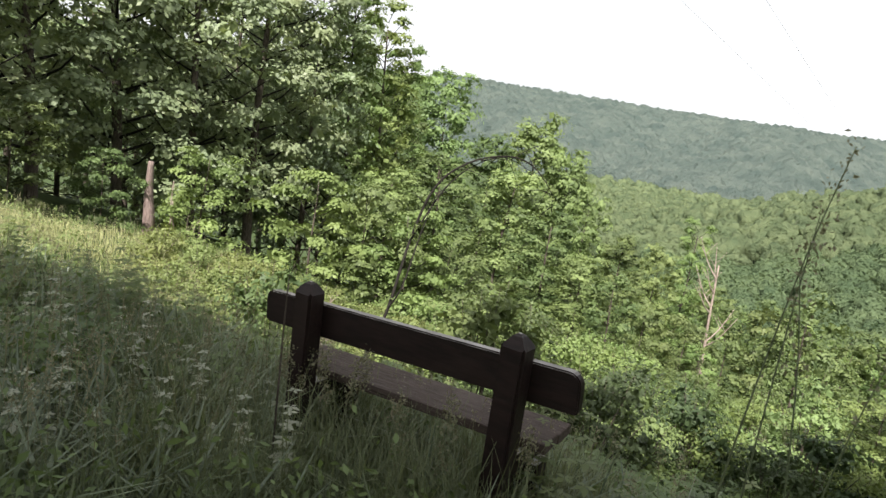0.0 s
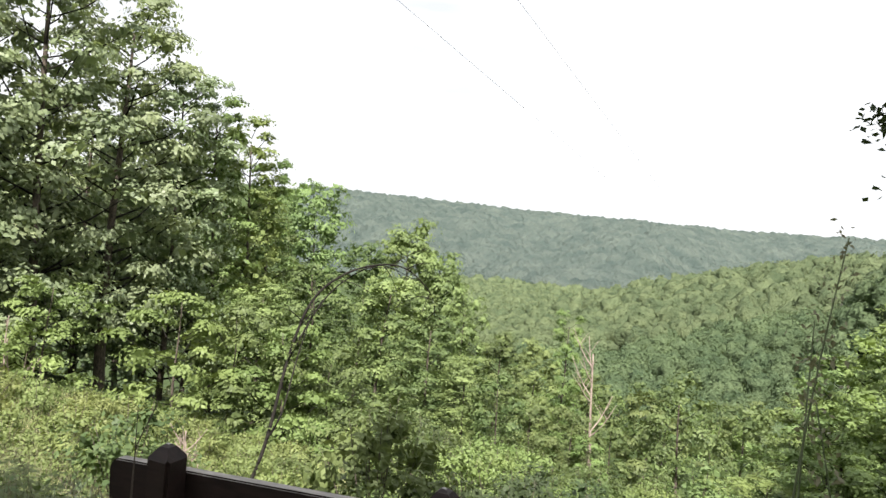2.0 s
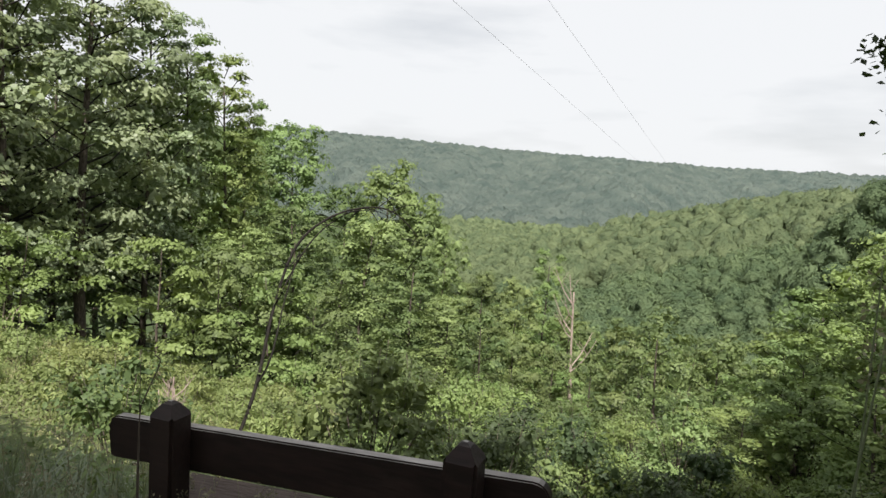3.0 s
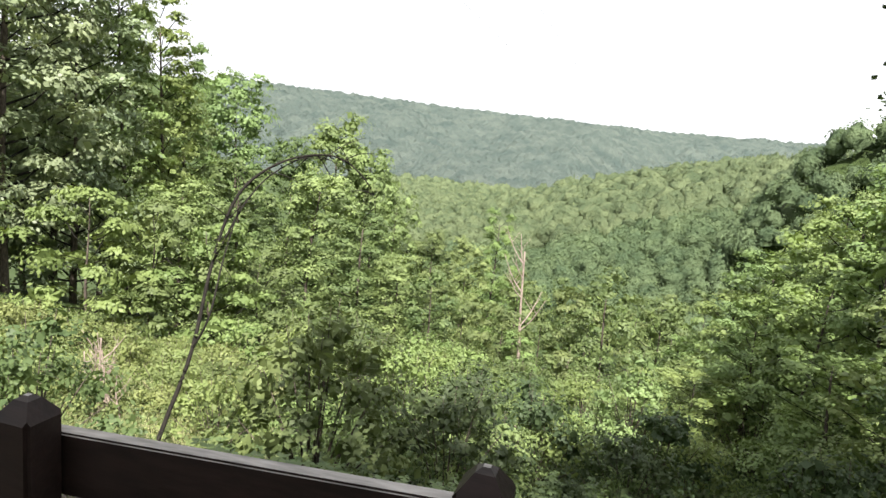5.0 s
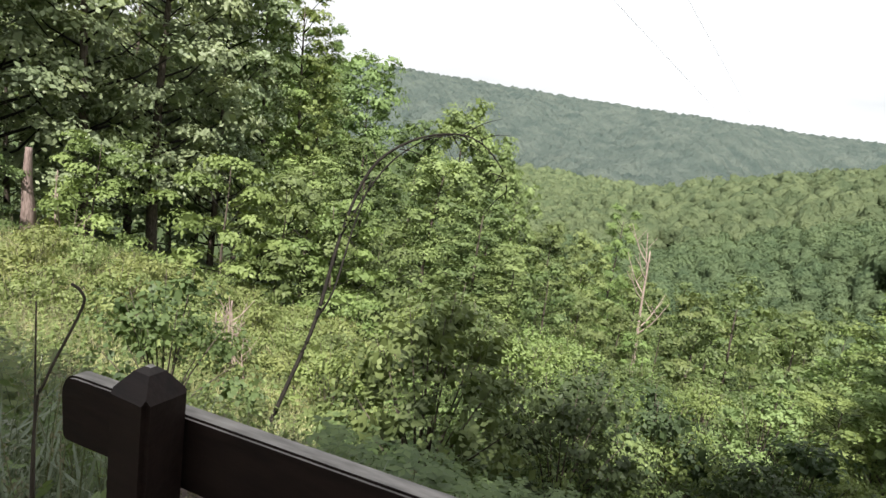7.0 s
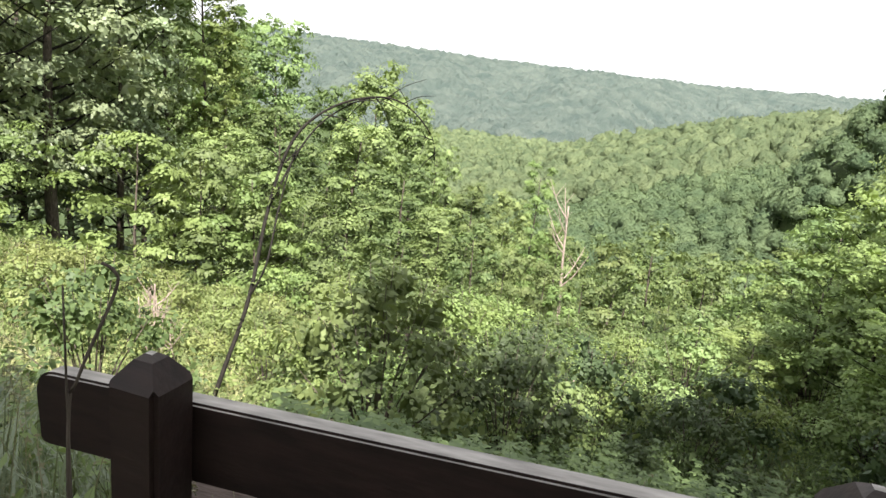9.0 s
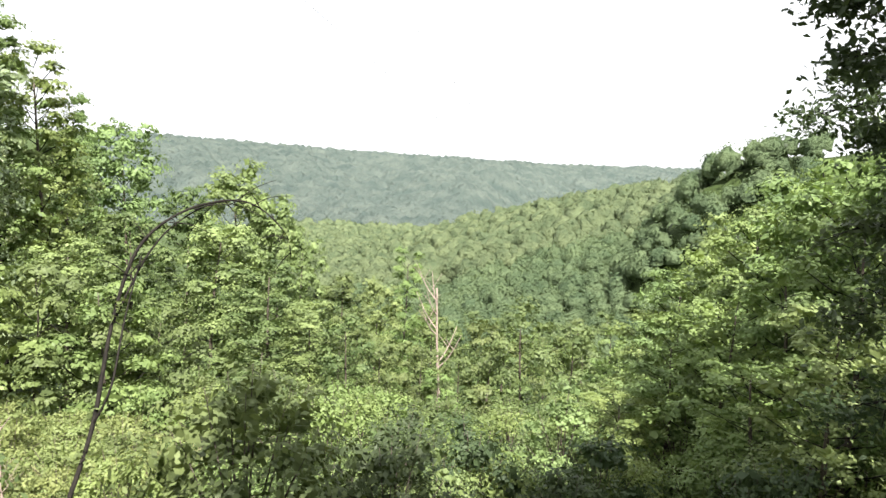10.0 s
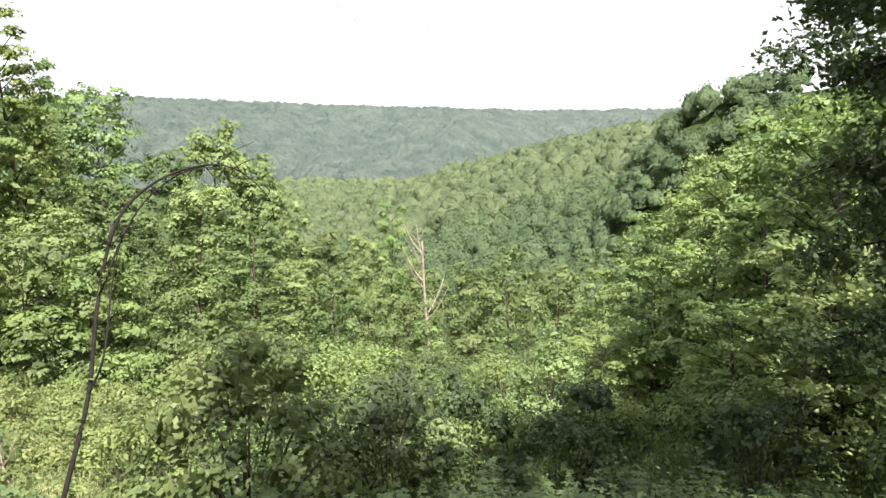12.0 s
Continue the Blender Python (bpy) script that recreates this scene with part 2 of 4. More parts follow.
def leaves(rng, centres, radii, per, size, flat=0.4, aspect=0.6, up=0.9, droop=0.25, loose=0.75):
    """Diamond leaves, slightly folded, scattered in flattened sprays about the centres."""
    n = len(centres) * per
    c = np.repeat(centres, per, axis=0)
    r = np.repeat(radii, per)[:, None]
    off = rng.normal(size=(n, 3)) * np.array([1, 1, flat]) * 0.55
    pos = c + off * r
    pos[:, 2] -= droop * (np.linalg.norm(off[:, :2], axis=1) ** 2) * r[:, 0]
    nor = rng.normal(size=(n, 3)) * loose + np.array([0, 0, up])
    nor = unit(nor)
    d = unit(np.cross(nor, rng.normal(size=(n, 3))))
    side = np.cross(nor, d)
    s = (size * rng.uniform(0.6, 1.35, n))[:, None]
    q = np.empty((n, 4, 3))
    q[:, 0] = pos - d * s * 0.5
    q[:, 1] = pos + side * s * aspect * 0.5 - nor * s * 0.08
    q[:, 2] = pos + d * s * 0.5 - np.array([0, 0, 1]) * s * 0.15
    q[:, 3] = pos - side * s * aspect * 0.5 - nor * s * 0.08
    return q


def tube(verts, faces, pts, r0, r1, sides=6):
    """A tapered tube along pts, appended to verts and faces."""
    first = len(verts)
    for i, p in enumerate(pts):
        p = Vector(p)
        a = Vector(pts[min(i + 1, len(pts) - 1)]) - Vector(pts[max(i - 1, 0)])
        a.normalize()
        u = a.orthogonal().normalized() if abs(a.z) > 0.95 else a.cross(Vector((0, 0, 1))).normalized()
        w = a.cross(u)
        r = r0 + (r1 - r0) * i / (len(pts) - 1)
        for k in range(sides):
            t = 2 * math.pi * k / sides
            verts.append(tuple(p + (u * math.cos(t) + w * math.sin(t)) * r))
    for i in range(len(pts) - 1):
        for k in range(sides):
            a, b = first + i * sides + k, first + i * sides + (k + 1) % sides
            faces.append((a, b, b + sides, a + sides))
    faces.append(tuple(range(first + (len(pts) - 1) * sides, first + len(pts) * sides)))


def heart_of(rng, middles, sizes, n, flat):
    """The crowded inner leafage of each clump, which keeps the light out of it."""
    c, r = np.repeat(np.array(middles), n, axis=0), np.repeat(np.array(sizes), n)[:, None]
    pos = c + rng.normal(size=c.shape) * r * np.array([0.24, 0.24, 0.24 * flat])
    nor = unit(rng.normal(size=c.shape))
    d = unit(np.cross(nor, rng.normal(size=c.shape)))
    side, s = np.cross(nor, d), r * rng.uniform(0.16, 0.30, (len(c), 1))
    return np.stack([pos - d * s, pos + side * s * 0.7, pos + d * s, pos - side * s * 0.7], axis=1)


def sprays_of(rng, cen, rad, out, per, leaf):
    """Leaves in shallow drooping sprays about the centres, facing out of the clump that they belong to."""
    cen, rad, out = (np.repeat(np.array(a), per, axis=0) for a in (cen, rad, out))
    n = len(cen)
    off = rng.normal(size=(n, 3)) * np.array([0.62, 0.62, 0.2])
    pos = cen + off * rad[:, None]
    pos[:, 2] -= 0.30 * (off[:, 0] ** 2 + off[:, 1] ** 2) * rad
    nor = unit(out + np.array([0, 0, 0.45]) + off * 0.45 + rng.normal(size=(n, 3)) * 0.30)
    d = unit(np.cross(nor, rng.normal(size=(n, 3))))
    side = np.cross(nor, d)
    s = (leaf * rng.uniform(0.6, 1.35, n))[:, None]
    return np.stack([pos - d * s * 0.5, pos + side * s * 0.3 - nor * s * 0.06, pos + d * s * 0.5 - nor * s * 0.12, pos - side * s * 0.3 - nor * s * 0.06], axis=1)


def tree_model(seed, height, radius, low, girth, leaf, mat, bark, clumps=50, sprays=11, per=36, flat=0.6, clump=1.4, shape=0.15, heart=26):
    """Meshes of one broadleaf tree at the origin: trunk and limbs, and a crown of rounded clumps, each made of leafy sprays."""
    rng = np.random.default_rng(seed)
    verts, faces = [], []
    bend = rng.normal(size=2) * 0.025 * height

    def axis(k):
        return np.array([bend[0] * k * k, bend[1] * k * k + 0.15 * math.sin(k * 5 + seed), height * k])
    tube(verts, faces, [axis(k) for k in np.linspace(-0.02, 0.9, 9)], girth, girth * 0.2, 8)
    stem_faces = len(faces)
    cen, rad, out, middles, sizes = [], [], [], [], []
    for i in range(clumps):
        k = low + (0.97 - low) * ((i + rng.random()) / clumps) ** 0.9
        rel = (k - low) / (1 - low)
        env = radius * max(0.06, 1 - abs(2 * (shape + (0.97 - shape) * rel) - 1) ** 3.6) ** 0.5 * rng.uniform(0.85, 1.08)
        a = i * 2.4 + rng.uniform(-0.6, 0.6)
        r = max(0.0, env - 0.6 * clump) * rng.uniform(0.2, 1.0) ** 0.5
        c = axis(k) + np.array([math.cos(a) * r, math.sin(a) * r, 0])
        start = axis(max(low * 0.7, k - 0.4 * r / height - 0.03))
        mid = start * 0.45 + c * 0.55 - np.array([0, 0, 0.10 * r])
        tube(verts, faces, [start, mid, c], girth * 0.30 * (1.1 - 0.7 * rel), 0.02, 5)
        cr = clump * rng.uniform(0.7, 1.25) * (1.05 - 0.35 * rel)
        side = np.array([math.cos(a), math.sin(a), 0.0])
        middles.append(c)
        sizes.append(cr)
        for u in unit(rng.normal(size=(sprays, 3)) + side * 0.45 + np.array([0, 0, 0.45])):
            cen.append(c + u * cr * np.array([1, 1, flat]) * rng.uniform(0.75, 1.1))
            rad.append(cr * rng.uniform(0.32, 0.5))
            out.append(u)
    q = np.concatenate([sprays_of(rng, cen, rad, out, per, leaf), heart_of(rng, middles, sizes, heart, flat)])
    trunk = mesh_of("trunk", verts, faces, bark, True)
    # limbs near-black: the crown's inner shade put into their bark colour
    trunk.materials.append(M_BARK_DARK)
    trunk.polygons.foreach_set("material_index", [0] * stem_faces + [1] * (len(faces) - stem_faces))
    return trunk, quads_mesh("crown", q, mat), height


def plant_tree(model, place, turn, size, label, category="tree", group="", name="tree", wide=0.0):
    ob = new(name)
    wide = wide or size
    ob.matrix_world = Matrix.Translation(place) @ pose(0, 0, 0, 0, 0, turn) @ Matrix.Diagonal((wide, wide, size, 1))
    child("trunk", model[0], ob)
    child("crown", model[1], ob)
    return tagged(ob, label, category, group)


# ---- ground ----
def build_ground():
    rings = [0.0] + [0.35 * 1.085 ** i for i in range(117)]
    sides = 192
    verts, faces = [(0, 2, land(0, 2))], []
    for r in rings[1:]:
        for k in range(sides):
            a = 2 * math.pi * k / sides
            x, y = r * math.sin(a), 2 + r * math.cos(a)
            verts.append((x, y, land(x, y)))
    for k in range(sides):
        faces.append((0, 1 + (k + 1) % sides, 1 + k))
    for i in range(len(rings) - 2):
        for k in range(sides):
            a, b = 1 + i * sides + k, 1 + i * sides + (k + 1) % sides
            faces.append((a, b, b + sides, a + sides))
    ob = new("ground", mesh_of("ground", verts, faces, M_SOIL, True))
    tagged(ob, "dark hillside soil under grass and woods, falling into the valley", "ground", kind="structure")


build_ground()


# ---- bench ----
def timber(bm, length, depth, height, m, bevel=0.012):
    """A sawn timber of the given size along x, with softened edges."""
    made = bmesh.ops.create_cube(bm, size=1.0, matrix=m @ Matrix.Diagonal((length, depth, height, 1)))
    vs = made["verts"]
    es = list({e for v in vs for e in v.link_edges})
    bmesh.ops.bevel(bm, geom=es, offset=bevel, segments=2, affect="EDGES", profile=0.6)


def build_bench():
    base = Vector((-0.45, 2.465, 0.045))
    ob = new("bench")
    ob.matrix_world = Matrix.Translation(base) @ pose(0, 0, 0, 0, 0, -23.1)
    tagged(ob, "heavy dark-brown stained timber bench among tall grass", "bench")
    for x, top in ((-0.6, 0.875), (0.6, 0.962)):
        bm = bmesh.new()
        w = 0.058
        rings = [(-0.35, w), (top - 0.058, w), (top - 0.010, w - 0.036), (top, w - 0.050)]
        last = None
        for z, r in rings:
            ring = [bm.verts.new((x + sx * r, sy * r, z)) for sx, sy in ((-1, -1), (1, -1), (1, 1), (-1, 1))]
            if last:
                for k in range(4):
                    bm.faces.new((last[k], last[(k + 1) % 4], ring[(k + 1) % 4], ring[k]))
            else:
                bm.faces.new(ring[::-1])
            last = ring
        bm.faces.new(last)
        bmesh.ops.bevel(bm, geom=[e for e in bm.edges if abs(e.verts[0].co.z - e.verts[1].co.z) > 0.1], offset=0.012, segments=2, affect="EDGES")
        part("post", bm, M_STAIN, ob)
    bm = bmesh.new()
    outline = []
    for sx, sz, r in ((1, 1, 0.055), (-1, 1, 0.055), (-1, -1, 0.022), (1, -1, 0.022)):      # upper corners worn round
        start = {(1, 1): 0, (-1, 1): 90, (-1, -1): 180, (1, -1): 270}[sx, sz]
        for k in range(6):
            a = radians(start + 18 * k)
            outline.append((sx * (0.93 - r) + r * math.cos(a), sz * (0.09 - r) + r * math.sin(a)))
    tilt = pose(-0.05, 0.084, 0.698, 0, -3.9, 0)
    front, back = ([bm.verts.new(tilt @ Vector((x, y, z))) for x, z in outline] for y in (-0.025, 0.025))
    bm.faces.new(front)
    bm.faces.new(back[::-1])
    for k in range(len(outline)):
        n = (k + 1) % len(outline)
        bm.faces.new((front[n], front[k], back[k], back[n]))
    bmesh.ops.recalc_face_normals(bm, faces=bm.faces)
    bmesh.ops.bevel(bm, geom=[e for e in bm.edges if len({v in back for v in e.verts}) == 1], offset=0.006, segments=2, affect="EDGES")
    part("back_rail", bm, M_STAIN, ob)
    for i, (y, z) in enumerate(((0.20, 0.385), (0.35, 0.38))):
        bm = bmesh.new()
        timber(bm, 1.60, 0.145, 0.05, pose(-0.05, y, z, 3, -3.9, 0), 0.008)
        part("seat_plank", bm, M_SEAT, ob, "weathered grey-brown seat plank")
    for x in (-0.6, 0.6):
        bm = bmesh.new()
        timber(bm, 0.10, 0.46, 0.10, pose(x, 0.215, 0.305 + 0.068 * x, 0, 0, 0))
        part("seat_bearer", bm, M_STAIN, ob)
        bm = bmesh.new()
        timber(bm, 0.13, 0.13, 0.75, pose(x, 0.36, -0.12, 0, 0, 0))
        part("leg", bm, M_STAIN, ob)
    return ob


build_bench()

# ---- near and middle trees ----
BIG = [tree_model(11, 20, 4.6, 0.13, 0.26, 0.24, M_LEAF, M_BARK, 60, 10, 29, 0.45, 1.35, heart=9),
       tree_model(12, 20, 4.4, 0.10, 0.22, 0.24, M_LEAF, M_BARK, 58, 10, 29, 0.45, 1.3, heart=9),
       tree_model(13, 20, 4.8, 0.16, 0.28, 0.24, M_LEAF, M_BARK, 60, 10, 29, 0.42, 1.4, heart=9)]
AIRY = [tree_model(14, 19, 2.7, 0.10, 0.17, 0.17, M_LEAF_BRIGHT, M_BARK, 46, 9, 34, 0.7, 0.95, 0.2)]
LIGHT = [tree_model(21, 20, 3.7, 0.10, 0.2, 0.27, M_LEAF_SUNNY, M_BARK, 46, 11, 25, 0.8, 1.45, 0.2),
         tree_model(22, 20, 3.9, 0.06, 0.2, 0.27, M_LEAF_SUNNY, M_BARK, 46, 11, 25, 0.85, 1.5, 0.22),
         tree_model(23, 20, 3.8, 0.06, 0.2, 0.26, M_SHRUB, M_BARK, 46, 11, 25, 0.7, 1.4, 0.2)]
SLOPE_TREE = [tree_model(31, 9, 2.7, 0.05, 0.12, 0.24, M_LEAF_BRIGHT, M_BARK, 18, 9, 24, 0.75, 1.1),
              tree_model(32, 10, 2.9, 0.05, 0.13, 0.24, M_SHRUB, M_BARK, 18, 9, 24, 0.75, 1.15),
              tree_model(33, 9, 2.7, 0.05, 0.12, 0.24, M_SHRUB, M_BARK, 18, 9, 24, 0.75, 1.1)]
UNDER = [tree_model(41, 5, 2.3, 0.08, 0.06, 0.15, M_LEAF_BRIGHT, M_BARK, 24, 8, 24, 0.35, 0.75),
         tree_model(42, 5, 2.2, 0.08, 0.05, 0.15, M_SHRUB, M_BARK, 24, 8, 24, 0.35, 0.75)]
RIGHT = [tree_model(51, 11, 2.6, 0.03, 0.12, 0.145, M_LEAF_BRIGHT, M_BARK, 40, 10, 21, 0.65, 0.85),
         tree_model(52, 11, 2.5, 0.03, 0.12, 0.145, M_LEAF_BRIGHT, M_BARK, 40, 10, 21, 0.65, 0.85),
         tree_model(53, 11, 2.6, 0.03, 0.12, 0.145, M_LEAF_SUNNY, M_BARK, 40, 10, 21, 0.65, 0.85)]
# model of the added out-of-view trees that only cast shade
SHADE = [tree_model(62, 13, 4.8, 0.40, 0.20, 0.34, M_LEAF_SHADED, M_BARK, 42, 9, 18, 0.5, 1.45)]
DEEP = [tree_model(63, 17, 4.6, 0.05, 0.22, 0.40, M_LEAF, M_BARK, 40, 9, 9, 0.5, 1.5, heart=12)]


def row_of(models, items, label, group, seed=1, name="tree", category="tree"):
    rng = random.Random(seed)
    for i, (az, d, size) in enumerate(items):
        plant_tree(models[i % len(models)], spot(az, d, -0.1), rng.uniform(0, 360), size, label, category, group, name)


def rise_to(models, items, label, group, seed=1, name="tree", category="tree"):
    """Trees by bearing, distance and the angle by which their tops stand over eye level."""
    rng = random.Random(seed)
    for i, (az, d, rise, *pick) in enumerate(items):
        model, foot = models[pick[0] if pick else i % len(models)], spot(az, d, -0.1)
        size = max(0.25, (1.6 + d * math.tan(radians(rise)) - foot.z) / model[2])
        plant_tree(model, foot, rng.uniform(0, 360), size, label, category, group, name, pick[1] if len(pick) > 1 else 0.35 + 0.65 * size)


def scatter(seed, n, az0, az1, d0, d1, gap):
    """Bearings and distances, no two places closer than gap metres."""
    rng = random.Random(seed)
    found = []
    for _ in range(n * 12):
        d = math.sqrt(rng.uniform(d0 * d0, d1 * d1))
        az = rng.uniform(az0, az1)
        x, y = d * math.sin(radians(az)), d * math.cos(radians(az))
        if all((x - a) ** 2 + (y - b) ** 2 > gap * gap for a, b, *_ in found):
            found.append((x, y, az, d, rng.uniform(0.8, 1.15)))
        if len(found) >= n:
            break
    return [(az, d, s) for _, _, az, d, s in found]


rise_to(BIG, [(-57, 22, 26), (-50, 25, 25), (-43, 28, 24), (-37, 30, 24), (-31, 31, 23), (-26, 33, 18), (-21.5, 36, 12.6, 1, 0.85), (-46, 38, 12), (-23, 45, 8), (-28, 44, 10)],
        "tall broadleaf tree with layered dark-green sprays at the meadow edge", "trees at the meadow edge")
rise_to(AIRY, [(-15.0, 39, 9.4, 0, 1.05), (-17.8, 37, 10.8), (-13.4, 41, 6.0, 0, 0.8)], "slender airy broadleaf tree at the corner of the wood", "trees at the meadow edge", 5)
rise_to(LIGHT, [(-9.8, 56, 4.3, 0, 1.0), (-1.1, 56, 1.1, 1, 1.05), (-5.4, 52, -0.8, 2, 0.75), (1.9, 54, -0.9, 0, 0.8), (3.6, 50, -4.4, 1, 0.55), (-13.6, 47, 2.2, 2, 0.8), (-9.4, 39, -2.8, 2, 0.72), (-3.4, 41, -3.6, 0, 0.8),
                (1.2, 37, -6.8, 2, 0.65), (-13.8, 33, -5.0, 0, 0.6), (7.2, 49, -7.6, 2, 0.6), (10.2, 57, -8.3, 1, 0.6), (5.0, 35, -10.2, 1, 0.55)],
        "light-green broadleaf tree on the slope below the meadow", "light-green trees on the slope")
rise_to(AIRY, [(12.7, 62, -5.2, 0, 0.85)], "pointed green tree standing above the slope woods", "light-green trees on the slope", 3)
rise_to(DEEP, [(-60, 24, 16), (-53, 34, 11), (-70, 26, 16), (-64, 34, 12), (-57, 42, 9), (-50, 45, 8), (-44, 50, 8), (-39, 47, 7), (-35, 52, 7.5), (-30, 53, 7), (-25, 56, 6), (-20, 58, 4),
               (-47, 60, 8), (-60, 56, 10), (-53, 38, 4), (-41, 37, 3), (-36, 38, 3), (-46, 33, 3), (-32, 37, 2), (-28, 38, 2)],
        "tree deep in the dark wood behind the meadow", "trees inside the wood", 6)
row_of(UNDER, [(-20, 21, 0.95), (-15.5, 22, 1.0), (-11, 22, 1.0), (-38, 24, 0.6), (-50, 22, 0.75), (-44.5, 23, 0.75), (-30, 24, 0.8), (-7, 24, 0.9), (-53, 23, 0.8)],
       "small bushy broadleaf tree with flat bright leaf sprays", "understorey trees at the meadow edge", 2)
SLOPE_FAR = [tree_model(34, 9, 2.9, 0.05, 0.12, 0.36, M_LEAF_BRIGHT, M_BARK, 15, 8, 12, 0.8, 1.25),
             tree_model(35, 10, 3.0, 0.05, 0.12, 0.36, M_SHRUB, M_BARK, 15, 8, 12, 0.8, 1.3)]
ON_SLOPE = [p for p in scatter(5, 90, -13, 46, 30, 118, 5.4) if not (12.5 < p[0] < 20 and p[1] < 50) and not (p[0] < 12 and p[1] < 62)]
row_of(SLOPE_FAR, [p for p in ON_SLOPE if p[1] > 62], "rounded broadleaf tree crowded among others on the lower slope", "trees crowding the lower slope", 7)
row_of(SLOPE_TREE, [p for p in ON_SLOPE if p[1] <= 62] + [(14.4, 36, 0.52), (17.9, 36, 0.55), (16.1, 34, 0.42), (8, 33, 0.6), (11, 36, 0.6)],
       "rounded broadleaf tree crowded among others on the lower slope", "trees crowding the lower slope", 3)
rise_to(RIGHT, [(31, 24, -13.5), (33.6, 23, -9), (36, 22, -6.0), (38.5, 21, -3.2), (41.5, 20, -0.8), (44.5, 19, 1.6), (48, 18, 4), (52, 17, 6), (40, 28, -0.5), (45, 27, 3.2), (50, 26, 6),
                (35.5, 18.5, -11), (39.5, 17.5, -7.5), (43.5, 16.5, -4), (48, 15.5, 0), (28.5, 20, -18), (32, 18, -16), (47, 13, -7), (42, 14, -12)],
        "slender leafy tree at the edge of the thicket", "trees of the thicket", 4)


def build_bough_tree(x, y):
    """A tree at the edge of the viewpoint: a trunk and long leafy boughs that hang out over the slope, shade put into
    their dark colours.
    """
    ob = tagged(new("tree"), "tree with long boughs over the slope, shade put into its dark leaves", "tree", "trees round the viewpoint")
    foot = Vector((x, y, land(x, y) - 0.1))
    ob.location = foot
    rng = np.random.default_rng(61)
    verts, faces = [], []
    tube(verts, faces, [(0.06 * math.sin(k), 0.05 * k * k / 9, k) for k in np.linspace(0, 12, 8)], 0.2, 0.05, 9)
    child("trunk", mesh_of("trunk", verts, faces, M_BARK_DARK, True), ob)
    boughs = [((4.05, 5.8, 3.2), 4.6, 0.45), ((4.4, 5.9, 2.8), 4.2, 0.45), ((5.5, 6.9, 2.9), 4.0, 0.55), ((5.7, 6.9, 1.3), 2.9, 0.6), ((5.8, 7.1, 0.3), 2.2, 0.6), ((5.9, 7.0, -0.7), 1.6, 0.6), ((4.5, 5.8, 3.7), 5.2, 0.5), ((4.8, 5.2, 4.6), 6.0, 0.6), ((7.0, 9.1, 2.75), 4.0, 0.55), ((5.5, 6.7, 2.25), 3.6, 0.5),
              ((5.5, 6.1, 1.7), 3.0, 0.55), ((5.9, 6.6, 0.9), 2.6, 0.6), ((6.1, 6.2, 3.4), 4.4, 0.6), ((6.2, 6.3, 0.1), 2.0, 0.6), ((6.6, 7.2, 2.2), 3.4, 0.6), ((5.6, 5.6, 2.9), 4.2, 0.5),
              ((9.5, 0.5, 5.0), 5.0, 0.8), ((12.0, 4.5, 5.0), 5.0, 0.8), ((8.5, 8.0, 6.0), 6.0, 0.8), ((6.0, 2.5, 8.0), 7.5, 0.8), ((8.0, 5.5, 9.5), 9.0, 0.9), ((9.5, 3.0, 11.0), 10.0, 0.9)]
    for tip, lift, fat in boughs:
        tip = np.array(tip) - np.array(foot)
        start = np.array([0, 0, lift + 1.0])
        verts, faces = [], []
        line = [start + (tip - start) * f + np.array([0, 0, 0.35 * math.sin(math.pi * f)]) for f in np.linspace(0, 1, 7)]
        tube(verts, faces, line, 0.055, 0.008, 5)
        cen = []
        for f in np.linspace(0.42, 1.0, 13):
            k = min(5, int(f * 6))
            p = line[k] + (line[k + 1] - line[k]) * (f * 6 - k)
            for _ in range(4):
                q = p + rng.normal(size=3) * fat * (1.05 - 0.75 * f) * np.array([0.8, 0.8, 0.45])
                tube(verts, faces, [p, q], 0.008, 0.003, 4)
                cen.append(q)
        cen = np.array(cen)
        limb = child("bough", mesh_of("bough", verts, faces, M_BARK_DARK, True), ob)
        child("foliage", quads_mesh("foliage", leaves(rng, cen, np.full(len(cen), 0.22), 46, 0.085, 0.5, 0.58, 0.5, 0.5, 0.5), M_LEAF_SHADED), limb)


build_bough_tree(8.2, 3.6)
# unseen trees added behind and beside the viewpoint to shade bench and slope
for i, (x, y, size) in enumerate(((-3.3, -6.3, 0.95), (2.0, -7.6, 1.05), (0.0, -8.0, 1.25), (12.5, -3.5, 1.2), (14.5, 3.0, 1.0))):
    plant_tree(SHADE[0], Vector((x, y, land(x, y) - 0.1)), 70 * i + 20, size, "tree added round the viewpoint, out of view, to cast shade", "tree",
               "trees round the viewpoint")


